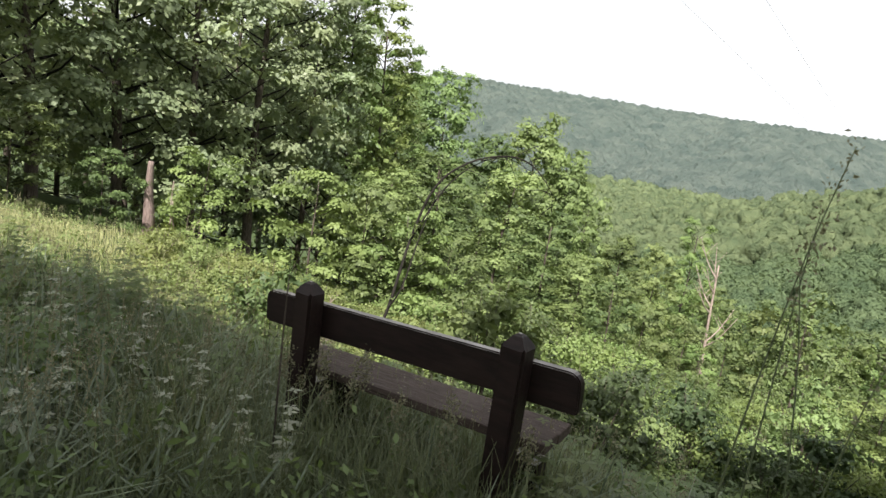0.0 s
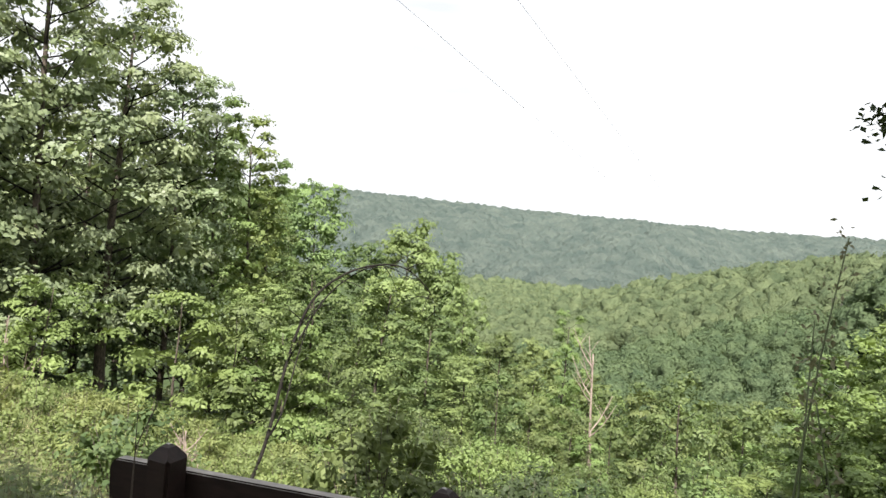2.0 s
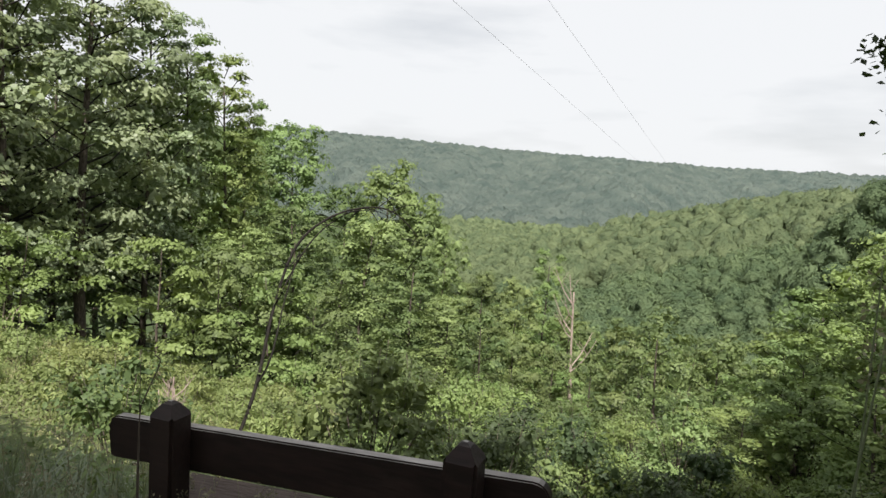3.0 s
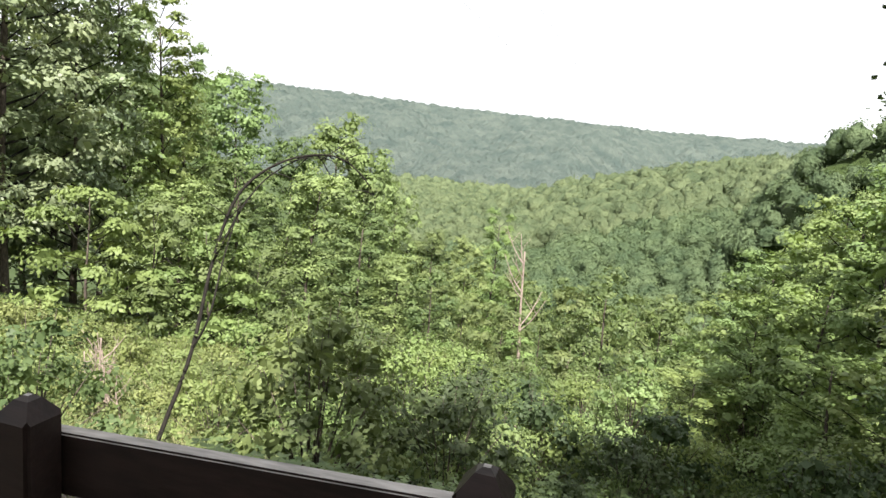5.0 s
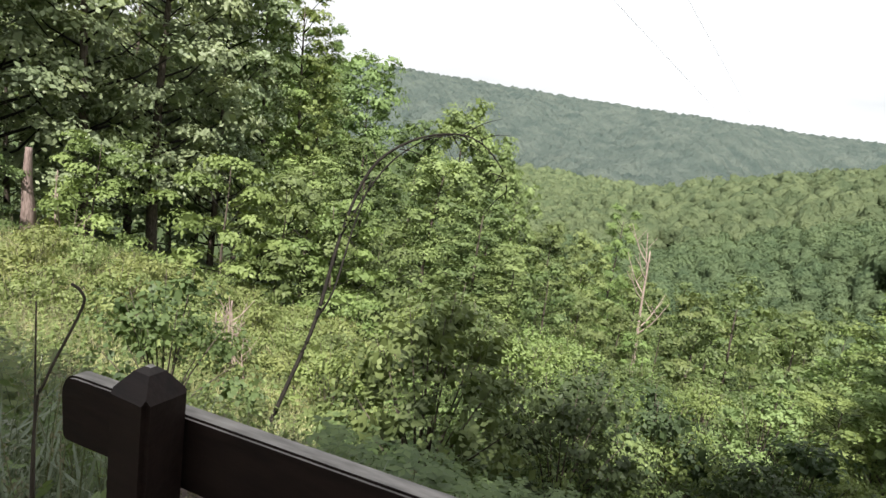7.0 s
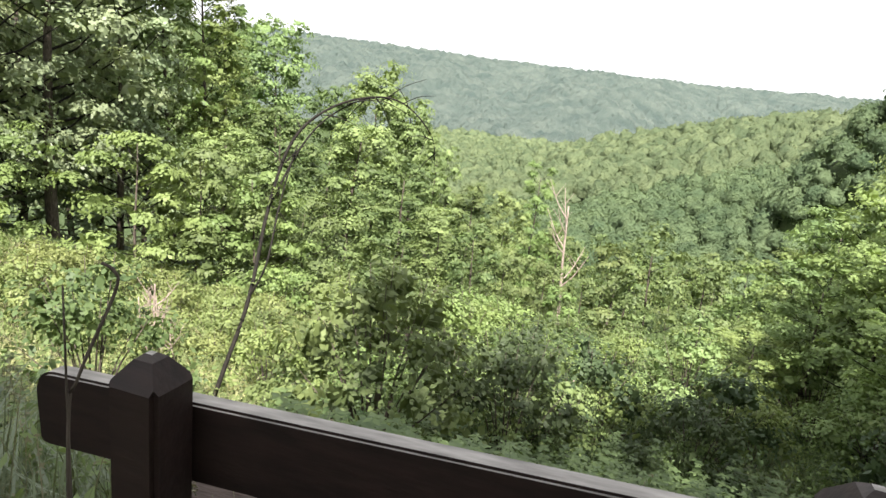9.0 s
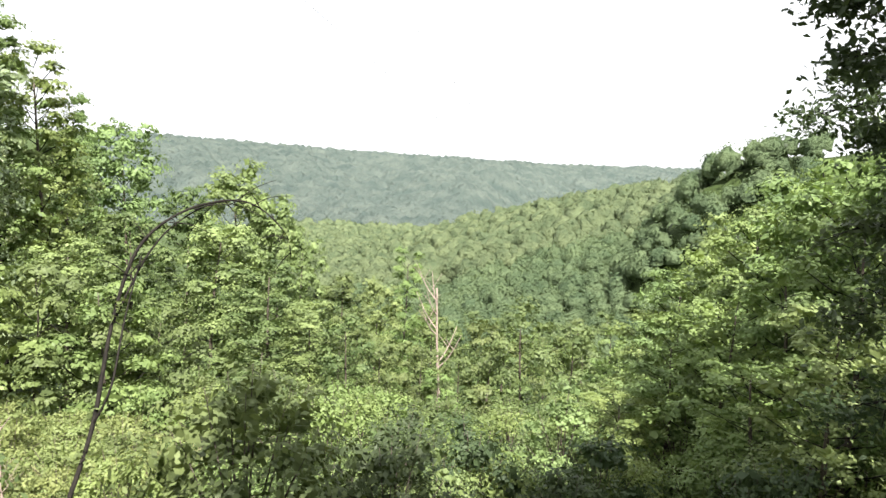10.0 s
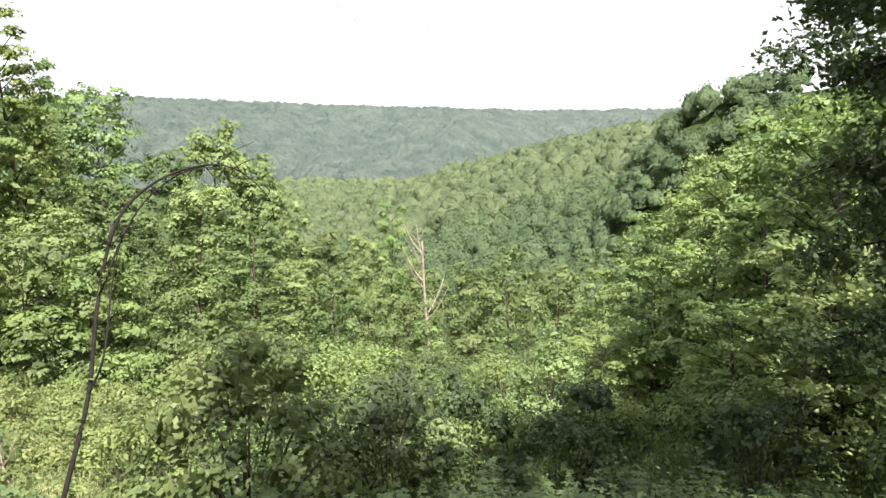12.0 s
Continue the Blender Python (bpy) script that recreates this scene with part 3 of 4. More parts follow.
# ---- shrubs ----
def shrub_model(seed, height, radius, leaf, mat, clumps=13, sprays=8, per=15, flat=0.75):
    """A many-stemmed shrub: thin stems fanning out into leafy clumps."""
    rng = np.random.default_rng(seed)
    verts, faces, cen, rad, out, middles, sizes = [], [], [], [], [], [], []
    for i in range(clumps):
        a, tilt = i * 2.4 + rng.uniform(-0.4, 0.4), ((i + 0.5) / clumps) ** 0.6
        h = height * rng.uniform(0.8, 1.05) * (1 - 0.62 * tilt ** 2)
        c = np.array([math.cos(a) * radius * tilt * 0.85, math.sin(a) * radius * tilt * 0.85, h])
        tube(verts, faces, [c * np.array([0.1, 0.1, 0]), c * np.array([0.45, 0.45, 0.5]), c], 0.016 * height / 2, 0.004, 4)
        cr = radius * rng.uniform(0.30, 0.46)
        middles.append(c - np.array([0, 0, cr * 0.8]))
        sizes.append(cr * 0.8)
        for u in unit(rng.normal(size=(sprays, 3)) + np.array([math.cos(a) * tilt, math.sin(a) * tilt, 1.0]) * 0.5):
            cen.append(c + u * cr * np.array([1, 1, flat]) * rng.uniform(0.7, 1.15) - np.array([0, 0, cr * 0.8]))
            rad.append(cr * rng.uniform(0.36, 0.55))
            out.append(u)
    q = np.concatenate([sprays_of(rng, cen, rad, out, per, leaf), heart_of(rng, middles, sizes, 22, flat)])
    q[:, :, 2] = np.maximum(q[:, :, 2], 0.01)
    return mesh_of("stem", verts, faces, M_BARK, True), quads_mesh("foliage", q, mat)


def plant_shrub(model, place, turn, size, label, group):
    ob = new("shrub")
    ob.matrix_world = Matrix.Translation(place) @ pose(0, 0, 0, 0, 0, turn) @ Matrix.Diagonal((size, size, size, 1))
    child("stem", model[0], ob)
    child("foliage", model[1], ob)
    return tagged(ob, label, "shrub", group)


SHRUBS = [shrub_model(71, 2.2, 1.3, 0.085, M_LEAF_BRIGHT), shrub_model(72, 1.8, 1.2, 0.08, M_SHRUB), shrub_model(73, 2.4, 1.2, 0.09, M_SHRUB),
          shrub_model(74, 1.5, 1.1, 0.075, M_LEAF_BRIGHT), shrub_model(76, 2.8, 1.3, 0.085, M_LEAF_SUNNY, 16)]
rng_s = random.Random(8)
for az, d, s in scatter(9, 80, -10, 62, 8.3, 30, 2.0):
    size = s * rng_s.uniform(0.75, 1.25) * (0.4 + 0.65 * ramp_between(d, 8, 14))
    plant_shrub(SHRUBS[rng_s.randrange(5)], spot(az, d, -0.05), rng_s.uniform(0, 360), size, "leafy wild shrub on the overgrown slope", "shrubs on the slope")
# shrubs in the darkened leaf, for shaded hollows on the slope
SHADED_SHRUB = shrub_model(75, 2.3, 1.25, 0.09, M_LEAF_SHADED)
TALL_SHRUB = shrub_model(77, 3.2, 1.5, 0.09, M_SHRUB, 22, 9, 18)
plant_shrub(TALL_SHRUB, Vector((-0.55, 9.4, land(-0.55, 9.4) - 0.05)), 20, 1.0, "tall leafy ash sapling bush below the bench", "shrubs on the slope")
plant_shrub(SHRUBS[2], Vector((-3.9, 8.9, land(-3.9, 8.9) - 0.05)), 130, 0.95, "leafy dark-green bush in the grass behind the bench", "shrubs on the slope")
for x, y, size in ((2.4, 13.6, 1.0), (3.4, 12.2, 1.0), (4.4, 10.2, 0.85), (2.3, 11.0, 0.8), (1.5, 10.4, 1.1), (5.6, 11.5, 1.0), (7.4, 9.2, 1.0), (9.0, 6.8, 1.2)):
    plant_shrub(SHADED_SHRUB, Vector((x, y, land(x, y) - 0.05)), 60 * x, size, "dense shrub on the overgrown slope, shade put into its dark green", "shrubs on the slope")
M_YELLOW = leaf_material("leaf_yellow_green", (0.110, 0.150, 0.040), (0.300, 0.350, 0.110), spread=0.8)
LOW = [shrub_model(81, 1.2, 0.9, 0.07, M_YELLOW, 12, 7, 14), shrub_model(82, 1.0, 0.8, 0.07, M_YELLOW, 12, 7, 14)]
for az, d, s in scatter(10, 46, -34, -9, 12.5, 20, 1.1):
    plant_shrub(LOW[rng_s.randrange(2)], spot(az, d, -0.03), rng_s.uniform(0, 360), s, "low yellow-green sunlit bush at the meadow's lower edge", "bushes at the meadow edge")


# ---- woods in the distance ----
def dome(rng, rings, sides):
    """An uneven, lumpy crown of radius 1: corners and faces."""
    v, f = [], []
    at = Vector(rng.uniform(-50, 50, 3))
    for i in range(rings):
        e = math.radians(-38 + 116 * i / (rings - 1))
        for k in range(sides):
            a = 2 * math.pi * (k + 0.5 * (i % 2)) / sides
            u = Vector((math.cos(e) * math.cos(a), math.cos(e) * math.sin(a), math.sin(e)))
            r = 0.84 + 0.42 * noise.noise(u * 1.7 + at) + 0.26 * noise.noise(u * 4.2 + at)
            v.append(tuple(u * r))
    v.append((0, 0, 0.9 + 0.25 * noise.noise(at)))
    for i in range(rings - 1):
        for k in range(sides):
            a, b2 = i * sides + k, i * sides + (k + 1) % sides
            f.append((a, b2, b2 + sides, a + sides))
    t = (rings - 1) * sides
    f += [(t + k, t + (k + 1) % sides, rings * sides) for k in range(sides)]
    return np.array(v), f


def puff(rng, n, size):
    """n loose leaf sprays standing off one crown of radius 1."""
    u = unit(rng.normal(size=(n, 3)) + np.array([0, 0, 0.5]))
    pos = u * rng.uniform(0.74, 1.04, (n, 1))
    nor = unit(u + rng.normal(size=(n, 3)) * 0.30)
    d = unit(np.cross(nor, rng.normal(size=(n, 3))))
    side = np.cross(nor, d)
    s = size * rng.uniform(0.6, 1.3, (n, 1))
    return np.stack([pos - d * s, pos + side * s * 0.8, pos + d * s, pos - side * s * 0.8], axis=1)


def woods(name, label, seed, az0, az1, d0, d1, gap0, gap1, rings, sides, facets, size, material, skip=None, tall=True):
    """A closed canopy over a sector of the land: lumpy crowns, with loose leaf clumps on the nearer ones."""
    rng = np.random.default_rng(seed)
    kinds = [(dome(rng, rings, sides), puff(rng, facets, size) if facets else None) for _ in range(10)]
    verts, faces, count = [], [], 0
    d = d0
    while d < d1:
        gap = gap0 + (gap1 - gap0) * (d - d0) / (d1 - d0)
        step = math.degrees(gap / d)
        az = az0 + rng.uniform(0, step)
        while az < az1:
            dd, aa = d + rng.uniform(-0.6, 0.6) * gap, az + rng.uniform(-0.55, 0.55) * step
            az += step
            if skip and skip(aa, dd):
                continue
            p = spot(aa, dd)
            r = gap * (rng.uniform(0.58, 0.98) if facets else rng.uniform(1.1, 1.55))
            t = rng.uniform(0, 6.28)
            c, s = math.cos(t), math.sin(t)
            m = np.array([[c, s, 0], [-s, c, 0], [0, 0, (rng.uniform(0.8, 1.25) if facets else rng.uniform(0.15, 0.24)) if tall else 0.12]]) * r
            at = np.array([p.x, p.y, p.z + ((r * 0.9 if facets else r * 0.3) + rng.uniform(-0.5, 1.5) if tall else 2.5)])
            (dv, df), q = kinds[rng.integers(10)]
            dv = dv * (0.82 if facets > 100 else 0.9 if facets else 1.0)
            verts.append(dv @ m + at)
            faces += [tuple(i + count for i in face) for face in df]
            count += len(dv)
            if q is not None:
                verts.append((q @ m + at).reshape(-1, 3))
                faces += [(count + i, count + i + 1, count + i + 2, count + i + 3) for i in range(0, len(q) * 4, 4)]
                count += len(q) * 4
        d += gap * 0.85
    ob = new(name, mesh_of(name, np.concatenate(verts).tolist(), faces, material, True))
    tagged(ob, label, "woods", kind="stuff")


def clearing(az, d):
    return 8.0 < az < 11.5 and 780 < d < 930


woods("hillside_woods", "leafy green broadleaf woods on the near hillside", 94, 9, 46, 112, 240, 3.9, 5.2, 6, 9, 130, 0.09, M_FAR, lambda az, d: az > 36.5 and d < 165)
woods("valley_woods", "continuous green broadleaf woods over the valley side and spur", 91, 1, 40, 240, 620, 6.2, 8.8, 6, 9, 56, 0.085, M_FAR, lambda az, d: az > 15 and d > along([(a, b) for a, b, _ in SPUR], az) + 25)


def build_ridge():
    """The far canopy: one closed sheet of rounded crowns over the ridge, open at the hay field."""
    rows = [620 * (1820 / 620) ** (i / 290) for i in range(291)]
    cols = [-12 + 50 * k / 430 for k in range(431)]
    verts, faces = [], []
    for d in rows:
        for a in cols:
            x, y = d * math.sin(radians(a)), d * math.cos(radians(a))
            near = noise.voronoi((x / 15, y / 15, 0.0))[0][0]
            tall = 13.5 + 3.0 * noise.noise((x / 60, y / 60, 3.0)) - 13.0 * min(near, 0.8) + 1.6 * noise.noise((x / 4, y / 4, 5.0))
            fold = 34 * max(0.0, noise.noise((x / 120 + y / 400, y / 300, 9.0))) * (1 - ramp_between(d, ridge_at(a)[0] - 260, ridge_at(a)[0] - 60))
            off = max((8.0 - a) / 0.8, (a - 11.5) / 0.8, (780 - d) / 40, (d - 930) / 40)     # lower trees round the field
            verts.append((x, y, land(x, y) + (tall + fold) * min(1.0, max(0.15, 0.15 + off))))
    for i in range(290):
        for k in range(430):
            if not clearing(cols[k], rows[i]):
                v = i * 431 + k
                faces.append((v, v + 1, v + 432, v + 431))
    tagged(new("ridge_woods", mesh_of("ridge_woods", verts, faces, M_RIDGE_HAZED, True)), "wooded ridge across the valley, haze put into its blue-green colour", "woods", kind="stuff")


build_ridge()
woods("valley_field", "pale hay meadow on the valley floor between the woods", 93, 7.5, 12.0, 770, 935, 7, 8, 3, 5, 0, 0.4, M_FIELD, tall=False)


# ---- grass ----
def blades(rng, xy, height, width, lean=0.35, joints=3):
    """Bent grass blades rooted at xy on the land."""
    n = len(xy)
    root = np.array([(x, y, land(x, y) - 0.02) for x, y in xy])
    h = (height * rng.uniform(0.5, 1.2, n))[:, None]
    a = rng.uniform(0, 6.283, n)
    d = np.stack([np.cos(a), np.sin(a), np.zeros(n)], axis=1)
    side = np.stack([-np.sin(a), np.cos(a), np.zeros(n)], axis=1)
    b = rng.uniform(0.1, 1, n)[:, None] * lean
    w = (width * rng.uniform(0.6, 1.3, n))[:, None]
    out = []
    for j in range(joints):
        f0, f1 = j / joints, (j + 1) / joints
        p0 = root + d * h * b * f0 ** 2 + np.array([0, 0, 1]) * h * (f0 - 0.35 * b * f0 ** 2)
        p1 = root + d * h * b * f1 ** 2 + np.array([0, 0, 1]) * h * (f1 - 0.35 * b * f1 ** 2)
        w0, w1 = w * (1 - 0.75 * f0), w * (1 - 0.93 * f1)
        out.append(np.stack([p0 - side * w0, p0 + side * w0, p1 + side * w1, p1 - side * w1], axis=1))
    return np.concatenate(out)


def sector(rng, n, az0, az1, d0, d1, power=0.7):
    az = np.radians(rng.uniform(az0, az1, n))
    d = d0 + (d1 - d0) * rng.uniform(0, 1, n) ** (1 / power)
    return np.stack([-0.4 + d * np.sin(az), 0.4 + d * np.cos(az)], axis=1)


def patchy(rng, xy, scale, keep):
    """Thins a scatter into uneven tufts."""
    k = np.array([noise.noise((x * scale, y * scale, 7.0)) for x, y in xy])
    return xy[k + rng.uniform(-0.5, 0.5, len(xy)) > keep]


rng_g = np.random.default_rng(101)
near = patchy(rng_g, sector(rng_g, 34000, -62, 60, 1.0, 7.5, 0.8), 1.1, -0.15)
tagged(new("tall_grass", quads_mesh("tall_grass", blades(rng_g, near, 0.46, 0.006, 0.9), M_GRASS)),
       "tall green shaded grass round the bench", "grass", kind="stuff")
bench_side = patchy(rng_g, sector(rng_g, 9000, -36, 24, 1.5, 3.4, 0.9), 1.6, -0.1)
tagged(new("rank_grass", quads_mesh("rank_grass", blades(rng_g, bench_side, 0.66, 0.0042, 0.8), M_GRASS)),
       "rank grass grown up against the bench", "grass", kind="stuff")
M_BLADE = leaf_material("coarse_blade", (0.050, 0.082, 0.046), (0.225, 0.280, 0.165), translucent=0.2, rough=0.35, spread=0.9, gloss=0.5)
coarse = patchy(rng_g, sector(rng_g, 13000, -60, 34, 1.3, 8.0, 0.8), 0.8, -0.05)
tagged(new("coarse_grass", quads_mesh("coarse_grass", blades(rng_g, coarse, 0.56, 0.014, 1.0), M_BLADE)),
       "coarse broad-bladed dark grass tufts in the shade", "grass", kind="stuff")
behind = patchy(rng_g, sector(rng_g, 16000, 58, 302, 0.2, 11, 0.8), 0.9, -0.1)
tagged(new("wood_edge_grass", quads_mesh("wood_edge_grass", blades(rng_g, behind, 0.3, 0.007, 0.9, joints=2), M_GRASS)),
       "short shaded grass under the trees round the viewpoint", "grass", kind="stuff")
mid = patchy(rng_g, sector(rng_g, 60000, -52, -4, 6.5, 25, 0.8), 0.6, -0.1)
tagged(new("meadow_grass", quads_mesh("meadow_grass", blades(rng_g, mid, 0.42, 0.009, 1.0, joints=2), M_MEADOW_SUNLIT)),
       "yellow-green seeding meadow grass, sunlight put into its colour", "grass", kind="stuff")
low = patchy(rng_g, sector(rng_g, 26000, -10, 60, 5.5, 14, 0.8), 0.8, -0.1)
tagged(new("slope_grass", quads_mesh("slope_grass", blades(rng_g, low, 0.5, 0.008, 1.0, joints=2), M_GRASS)),
       "rank green grass between the shrubs on the slope", "grass", kind="stuff")


def weeds(name, label, seed, n, az0, az1, d0, d1, height, leaf, material, per=16):
    """Broad-leaved weeds: short leafy tops among the grass."""
    rng = np.random.default_rng(seed)
    xy = patchy(rng, sector(rng, n, az0, az1, d0, d1, 0.8), 0.7, -0.05)
    h = height * rng.uniform(0.3, 1.1, len(xy))
    cen = np.array([(x, y, land(x, y) + z) for (x, y), z in zip(xy, h)])
    q = leaves(rng, cen, np.full(len(cen), 0.16), per, leaf, flat=1.0, aspect=0.4, up=0.6)
    tagged(new(name, quads_mesh(name, q, material)), label, "weeds", kind="stuff")


weeds("near_weeds", "leafy green weeds among the shaded grass", 111, 1500, -62, 60, 1.3, 8, 0.42, 0.055, M_SHRUB)
weeds("meadow_weeds", "yellow-green leafy weeds in the sunlit meadow", 112, 2600, -62, -6, 7, 24, 0.5, 0.085, M_YELLOW, 12)
weeds("slope_weeds", "leafy weeds covering the slope below the bench", 113, 5200, -10, 60, 4.6, 18, 0.6, 0.10, M_SHRUB, 14)


def nettles(name, label, seed, n, az0, az1, d0, d1, height, leaf, material):
    """Upright weeds: tiers of drooping leaves up a stem, smaller towards the top."""
    rng = np.random.default_rng(seed)
    xy = patchy(rng, sector(rng, n, az0, az1, d0, d1, 0.9), 0.5, -0.15)
    out = []
    for x, y in xy:
        h, z, turn = height * rng.uniform(0.55, 1.25), land(x, y), rng.uniform(0, 6.28)
        for tier in range(6):
            f = 0.35 + 0.65 * tier / 5
            for k in range(4):
                a = turn + 1.571 * k + 0.785 * tier + rng.uniform(-0.3, 0.3)
                d = np.array([math.cos(a), math.sin(a), -0.25 + 0.3 * (f - 0.5)])
                side = np.array([-math.sin(a), math.cos(a), 0.0])
                s = leaf * (1.25 - 0.75 * f) * rng.uniform(0.8, 1.25)
                p = np.array([x + 0.04 * h * math.sin(3 * f + turn), y, z + h * f])
                out.append([p, p + d * s * 0.45 + side * s * 0.27, p + d * s, p + d * s * 0.45 - side * s * 0.27])
    tagged(new(name, quads_mesh(name, np.array(out), material)), label, "weeds", kind="stuff")


nettles("nettle_patch", "waist-high leafy nettles covering the slope below the bench", 114, 1700, -9, 56, 4.4, 11, 0.75, 0.17, M_SHRUB)
M_SILVER = leaf_material("silvery_leaf", (0.150, 0.175, 0.120), (0.430, 0.455, 0.350), spread=1.5, gloss=0.4)
nettles("silvery_herbs", "pale silvery-green herbs standing in the shaded grass", 119, 170, -56, -12, 1.7, 4.2, 0.50, 0.075, M_SILVER)
nettles("tall_herbs", "tall leafy herbs beside the bench", 120, 130, 14, 48, 1.9, 3.6, 0.72, 0.085, M_SHRUB)
nettles("bench_herbs", "leafy herbs and rank weeds in the shaded grass", 117, 420, -50, -12, 2.6, 7.5, 0.42, 0.10, M_SHRUB)
nettles("meadow_herbs", "upright leafy herbs among the meadow grass", 115, 500, -50, -6, 4.0, 15, 0.6, 0.13, M_SHRUB)


def seed_heads(seed, n, az0, az1, d0, d1, height):
    """Pale nodding seed heads on thin stalks, standing over the grass."""
    rng = np.random.default_rng(seed)
    xy = patchy(rng, sector(rng, n, az0, az1, d0, d1, 0.8), 0.8, 0.0)
    h = height * rng.uniform(0.75, 1.25, len(xy))
    root = np.array([(x, y, land(x, y)) for x, y in xy])
    lean = rng.normal(size=(len(xy), 2)) * 0.10
    tip = root + np.stack([lean[:, 0], lean[:, 1], h], axis=1)
    w = np.array([0.0016, 0.0008, 0])
    stalk = np.stack([root - w, root + w, tip + w * 0.6, tip - w * 0.6], axis=1)
    cen = np.concatenate([tip + (tip - root) * f for f in (-0.12, -0.06, 0.0)])
    heads = leaves(rng, cen, np.full(len(cen), 0.022), 7, 0.014, 1.3, 0.5, 0.2)
    ob = new("seeding_grass", quads_mesh("seeding_grass", np.concatenate([stalk, heads]), M_SEED))
    tagged(ob, "pale seed heads of flowering grass standing over the meadow", "grass", kind="stuff")


seed_heads(118, 1800, -54, -22, 8.5, 23, 0.70)
seed_heads(116, 1500, -52, 30, 1.5, 8.5, 0.62)


# ---- single things ----
def rod(name, pts, r0, r1, material, parent=None, label="", sides=6):
    """A smooth tapered rod through a few points."""
    pts = [Vector(p) for p in pts]
    fine = []
    for i in range(len(pts) - 1):
        a, b1, b2, c = pts[max(i - 1, 0)], pts[i], pts[i + 1], pts[min(i + 2, len(pts) - 1)]
        for k in range(5):
            t = k / 5
            fine.append(0.5 * (2 * b1 + (b2 - a) * t + (2 * a - 5 * b1 + 4 * b2 - c) * t * t + (3 * b1 - a - 3 * b2 + c) * t ** 3))
    fine.append(pts[-1])
    v, f = [], []
    tube(v, f, fine, r0, r1, sides)
    me = mesh_of(name, v, f, material, True)
    return child(name, me, parent, label) if parent else new(name, me)


def build_sapling():
    ob = tagged(new("bent_sapling"), "bare dark sapling arched over in a hoop among the grass", "sapling")
    foot = (-2.74, 9.2)
    ob.location = (foot[0], foot[1], land(*foot))
    z0 = ob.location.z
    arc = [(-2.74, 9.2, -0.1 + z0), (-2.58, 9.8, -2.45), (-2.43, 10.51, -1.67), (-2.34, 11.28, -0.47), (-2.08, 11.69, 0.50), (-1.54, 11.91, 1.02),
           (-0.86, 12.07, 1.23), (-0.38, 12.18, 1.12), (0.04, 12.25, 0.69), (0.12, 12.3, 0.30)]
    local = [Vector(p) - ob.location for p in arc]
    rod("stem", local, 0.037, 0.007, M_BARK_DARK, ob)
    rng = random.Random(5)
    second = [p + Vector((0.10 * math.sin(i * 1.7), 0.05, 0.07 * math.cos(i * 2.1) - 0.10)) for i, p in enumerate(local[3:8])]
    rod("side_stem", second, 0.018, 0.005, M_BARK_DARK, ob)
    rod("side_stem", [local[2], local[2] + Vector((0.22, 0, 0.5)), local[3] + Vector((0.16, 0, 0.05)), local[4] + Vector((0.05, 0, -0.1))], 0.018, 0.010, M_BARK_DARK, ob)
    for i in range(16):
        p = local[3 + i % 6].lerp(local[4 + i % 6], rng.random()) if 4 + i % 6 < len(local) else local[-2]
        d = Vector((rng.uniform(-0.5, 0.7), rng.uniform(-0.3, 0.3), rng.uniform(-0.6, 0.4)))
        rod("twig", [p, p + d * 0.5 + Vector((0, 0, 0.05)), p + d], 0.010, 0.003, M_BARK_DARK, ob, sides=4)
    rngn = np.random.default_rng(6)
    cen = np.array([local[1].lerp(local[2], 0.6), local[2].lerp(local[3], 0.1), local[3].lerp(local[4], 0.2), local[8]])
    child("leaf_tuft", quads_mesh("leaf_tuft", leaves(rngn, cen, np.array([0.16, 0.14, 0.12, 0.12]), 26, 0.09, 1.0), M_SHRUB), ob)["kind"] = "stuff"


build_sapling()


def build_snag(x, y, height, girth, label, seed, material, limbs, spread, name="dead_tree"):
    """A dead tree: a bare tapered stem with bare forked limbs."""
    ob = tagged(new(name), label, "dead tree")
    ob.location = (x, y, land(x, y) - 0.1)
    rng = random.Random(seed)
    lean = Vector((rng.uniform(-0.08, 0.08), 0, 1))
    rod("trunk", [lean * height * f + Vector((0.05 * math.sin(f * 6), 0, 0)) for f in (0, 0.3, 0.6, 1)], girth, girth * 0.35, material, ob, sides=8)
    for i in range(limbs):
        k = rng.uniform(0.45, 0.95)
        a = rng.uniform(0, 6.28)
        d = Vector((math.cos(a), 0.5 * math.sin(a), rng.uniform(0.8, 1.6))) * spread * rng.uniform(0.5, 1)
        p = lean * height * k
        bend = Vector((0, 0, 0.12 * spread))
        limb = rod("limb", [p, p + d * 0.5 - bend, p + d], girth * 0.4, girth * 0.10, material, ob, sides=5)
        for s in (-1, 1):
            q = p + d * rng.uniform(0.4, 0.7) - bend * 0.8
            rod("twig", [q, q + Vector((0.25 * s, 0.1, 0.35)) * spread], girth * 0.15, girth * 0.05, material, limb, sides=4)
    return ob


dead = spot(16.2, 40)
build_snag(dead.x, dead.y, 9.4, 0.13, "bleached bare dead tree standing above the slope woods", 3, M_DEAD, 7, 2.2)
build_snag(-14.15, 20.75, 2.9, 0.27, "broken pinkish-grey trunk standing at the meadow edge", 19, M_BARK_PALE, 0, 0.4)
for i, (dx, h) in enumerate(((0.75, 2.4), (1.0, 1.7), (1.45, 1.3), (1.75, 1.1))):
    build_snag(-14.15 + dx, 20.9, h, 0.045, "thin bleached dead stick beside the broken trunk", 20 + i, M_DEAD, 1, 0.4, "dead_stick")
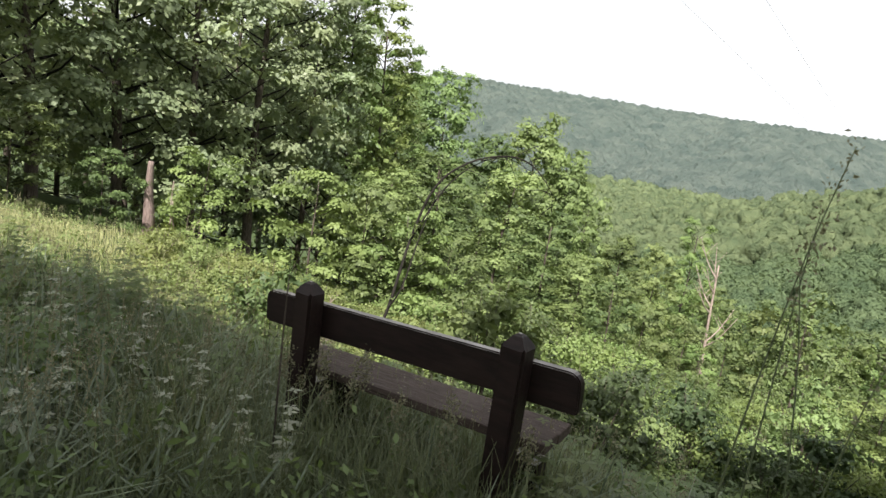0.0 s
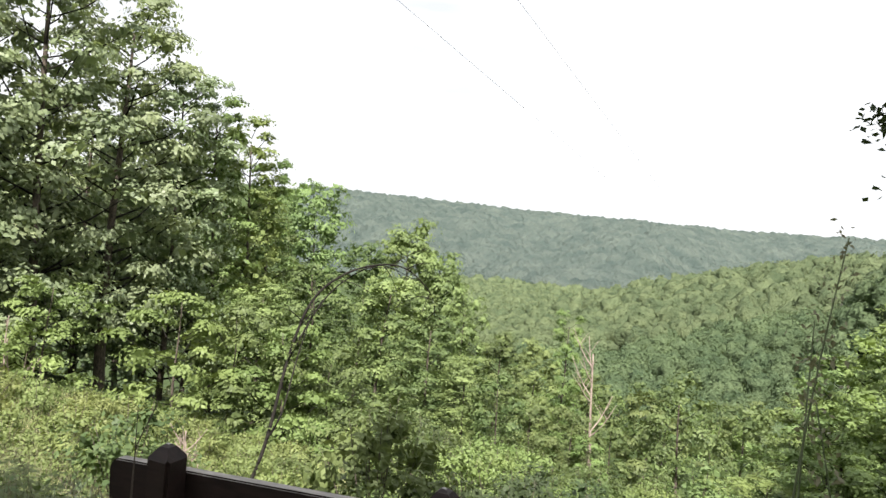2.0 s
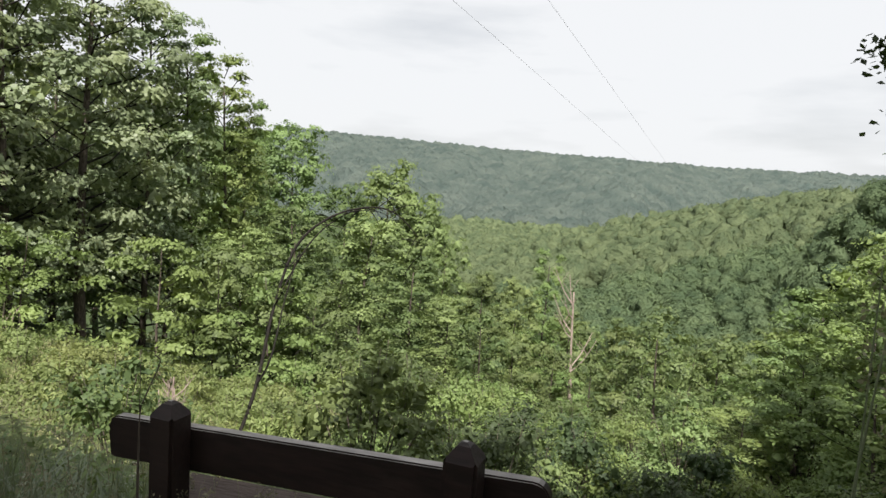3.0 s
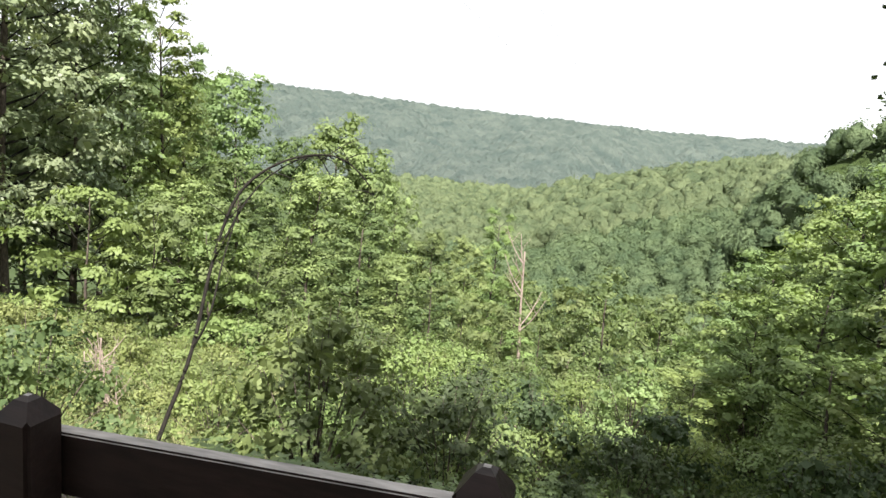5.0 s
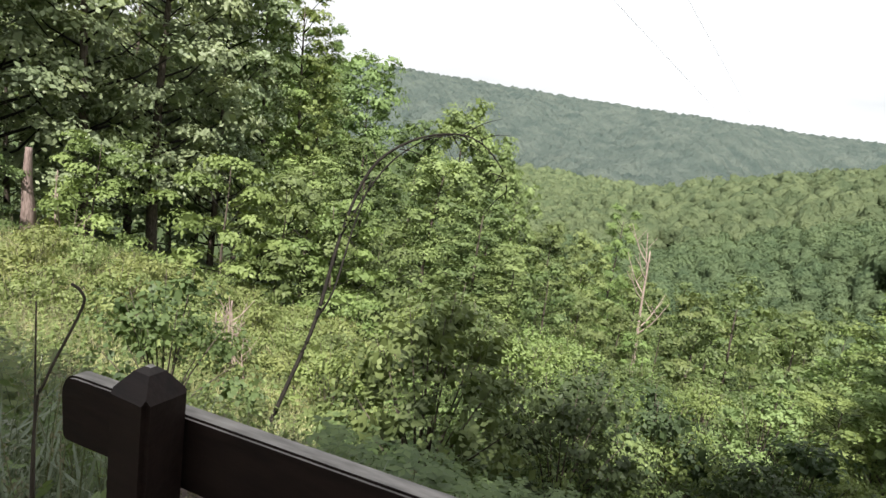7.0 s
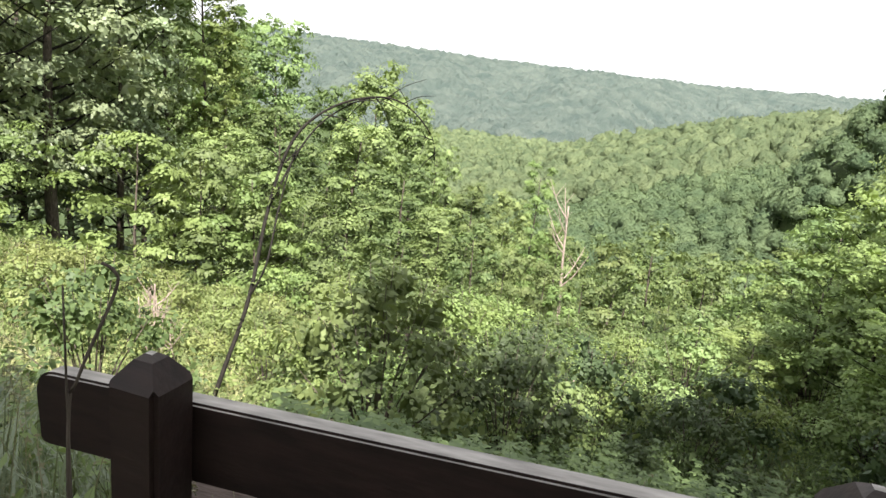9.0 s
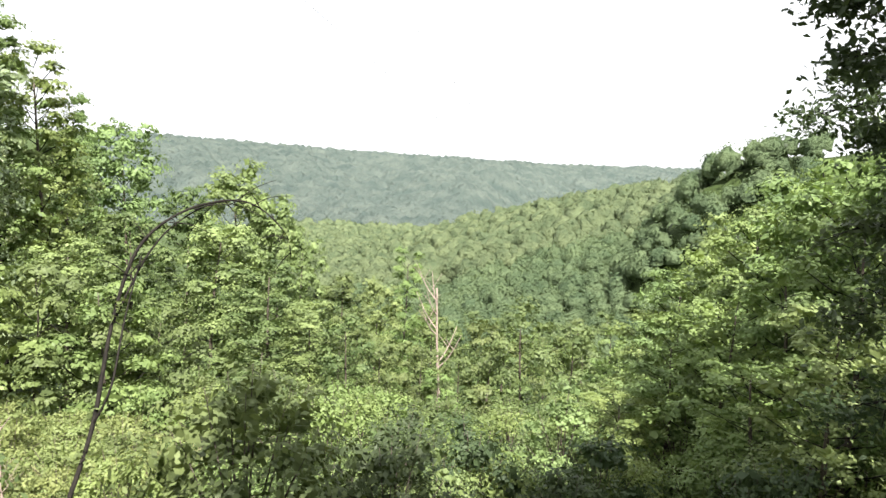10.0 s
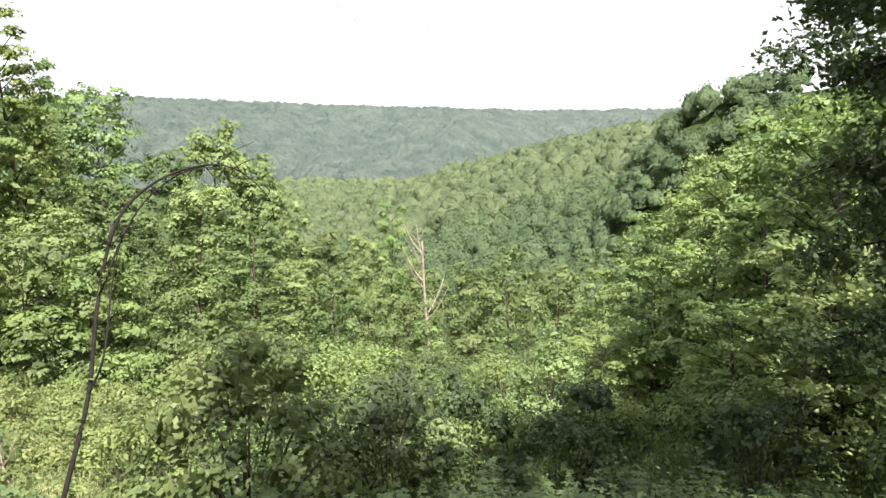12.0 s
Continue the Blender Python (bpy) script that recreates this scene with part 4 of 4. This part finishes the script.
for i, (dx, h, g) in enumerate(((0, 1.5, 0.05), (0.22, 1.3, 0.035), (-0.25, 1.2, 0.035), (0.4, 0.9, 0.03), (0.1, 1.1, 0.03), (-0.12, 1.35, 0.03))):
    build_snag(-4.6 + 0.7 * dx, 13.0, h + 0.3, g * 0.8, "bleached dead brush stems in the sunny meadow edge", 30 + i, M_DEAD, 6, 0.42, "dead_brush")


def build_log(a, b, r, label):
    ob = tagged(new("fallen_branch"), label, "branch")
    ob.location = a
    rod("stem", [Vector((0, 0, 0)), (Vector(b) - Vector(a)) * 0.5 + Vector((0, 0, 0.08)), Vector(b) - Vector(a)], r, r * 0.4, M_DEAD, ob)
    rod("twig", [(Vector(b) - Vector(a)) * 0.6, (Vector(b) - Vector(a)) * 0.75 + Vector((0.1, 0, 0.3))], r * 0.4, r * 0.2, M_DEAD, ob)


def build_stalk(x, y, tip, label, lean, seeds, seed, thick=0.004, material=None):
    """A tall flowering grass stalk with a loose seed head."""
    ob = tagged(new("grass_stalk"), label, "grass stalk", "tall grass stalks")
    z = land(x, y)
    ob.location = (x, y, z - 0.02)
    h = tip - z
    pts = [Vector((0, 0, 0)), Vector((lean[0] * 0.2, lean[1] * 0.2, h * 0.45)), Vector((lean[0] * 0.6, lean[1] * 0.6, h * 0.8)), Vector((lean[0], lean[1], h))]
    rod("stem", pts, thick, thick * 0.35, material or M_GRASS, ob, sides=5)
    if seeds:
        rng = np.random.default_rng(seed)
        cen = np.array([pts[2].lerp(pts[3], f) for f in np.linspace(0.25, 1.0, 9)])
        child("seed_head", quads_mesh("seed_head", leaves(rng, cen, np.full(9, 0.035), seeds, 0.016, 1.4, 0.5, 0.2), M_SEED), ob)["kind"] = "stuff"
    return ob


rng_t = random.Random(12)
for x, y, tip, lx, ly in ((0.66, 1.30, 1.93, 0.2, 0.12), (0.78, 1.38, 1.75, 0.06, 0.1), (0.90, 1.25, 1.60, -0.12, 0.1), (0.98, 1.50, 1.4, 0.14, 0.0)):
    build_stalk(x, y, tip, "tall dark grass stalk with a loose seed head", (lx, ly), 9, int(x * 100))
for i in range(46):
    az, d = rng_t.uniform(-50, 36), rng_t.uniform(1.9, 4.6)
    x, y = -0.2 + d * math.sin(radians(az)), 0.1 + d * math.cos(radians(az))
    build_stalk(x, y, land(x, y) + rng_t.uniform(0.45, 0.78), "flowering grass stalk with a pale seed head", (rng_t.uniform(-0.2, 0.2), rng_t.uniform(-0.15, 0.15)), 8, 200 + i, 0.0028)
for i, (x, y, tip) in enumerate(((-0.82, 2.36, 0.72), (-0.62, 2.28, 0.70), (-0.55, 2.30, 0.76), (-0.40, 2.15, 0.66), (-0.14, 2.05, 0.74), (0.22, 1.98, 0.70), (-1.05, 2.45, 0.62))):
    build_stalk(x, y, tip, "flowering grass stalk with a pale seed head", (0.05 - 0.03 * (i % 3), 0.03), 22, 300 + i, 0.0022)
build_stalk(-0.94, 2.25, 1.22, "bare dark weed stem standing before the bench", (0.0, 0.0), 0, 1, 0.0032, M_BARK)
hook = tagged(new("weed_stem"), "green weed stem with a nodding hooked tip", "weed")
hook.location = (-0.945, 2.255, land(-0.945, 2.255) - 0.02)
rod("stem", [Vector(p) - hook.location for p in ((-0.945, 2.255, hook.location.z), (-0.945, 2.25, 0.7), (-0.94, 2.25, 1.02), (-0.925, 2.25, 1.09), (-0.89, 2.27, 1.19), (-0.89, 2.27, 1.215), (-0.905, 2.27, 1.225))],
    0.0024, 0.0020, M_BARK, hook)


def build_cable(a, b, sag):
    pts = []
    for i in range(9):
        f = i / 8
        p = Vector(a).lerp(Vector(b), f)
        pts.append(p - Vector((0, 0, sag * 4 * f * (1 - f))))
    ob = rod("overhead_cable", pts, 0.017, 0.017, M_WIRE, sides=4)
    tagged(ob, "thin dark overhead cable strung high across the valley", "cable", "overhead cables")


build_cable((-16.6, 4, 22), (170, 403, 5), 0.0)
build_cable((-24.7, 4, 20.6), (162, 403, 3), 0.0)
build_log(spot(17, 13.5, 0.55), spot(20, 13.8, 0.95), 0.018, "bleached fallen branch lying over the weeds")
build_log(spot(-23, 15, 0.15), spot(-20, 15.6, 0.4), 0.02, "bleached fallen branch lying over the weeds")
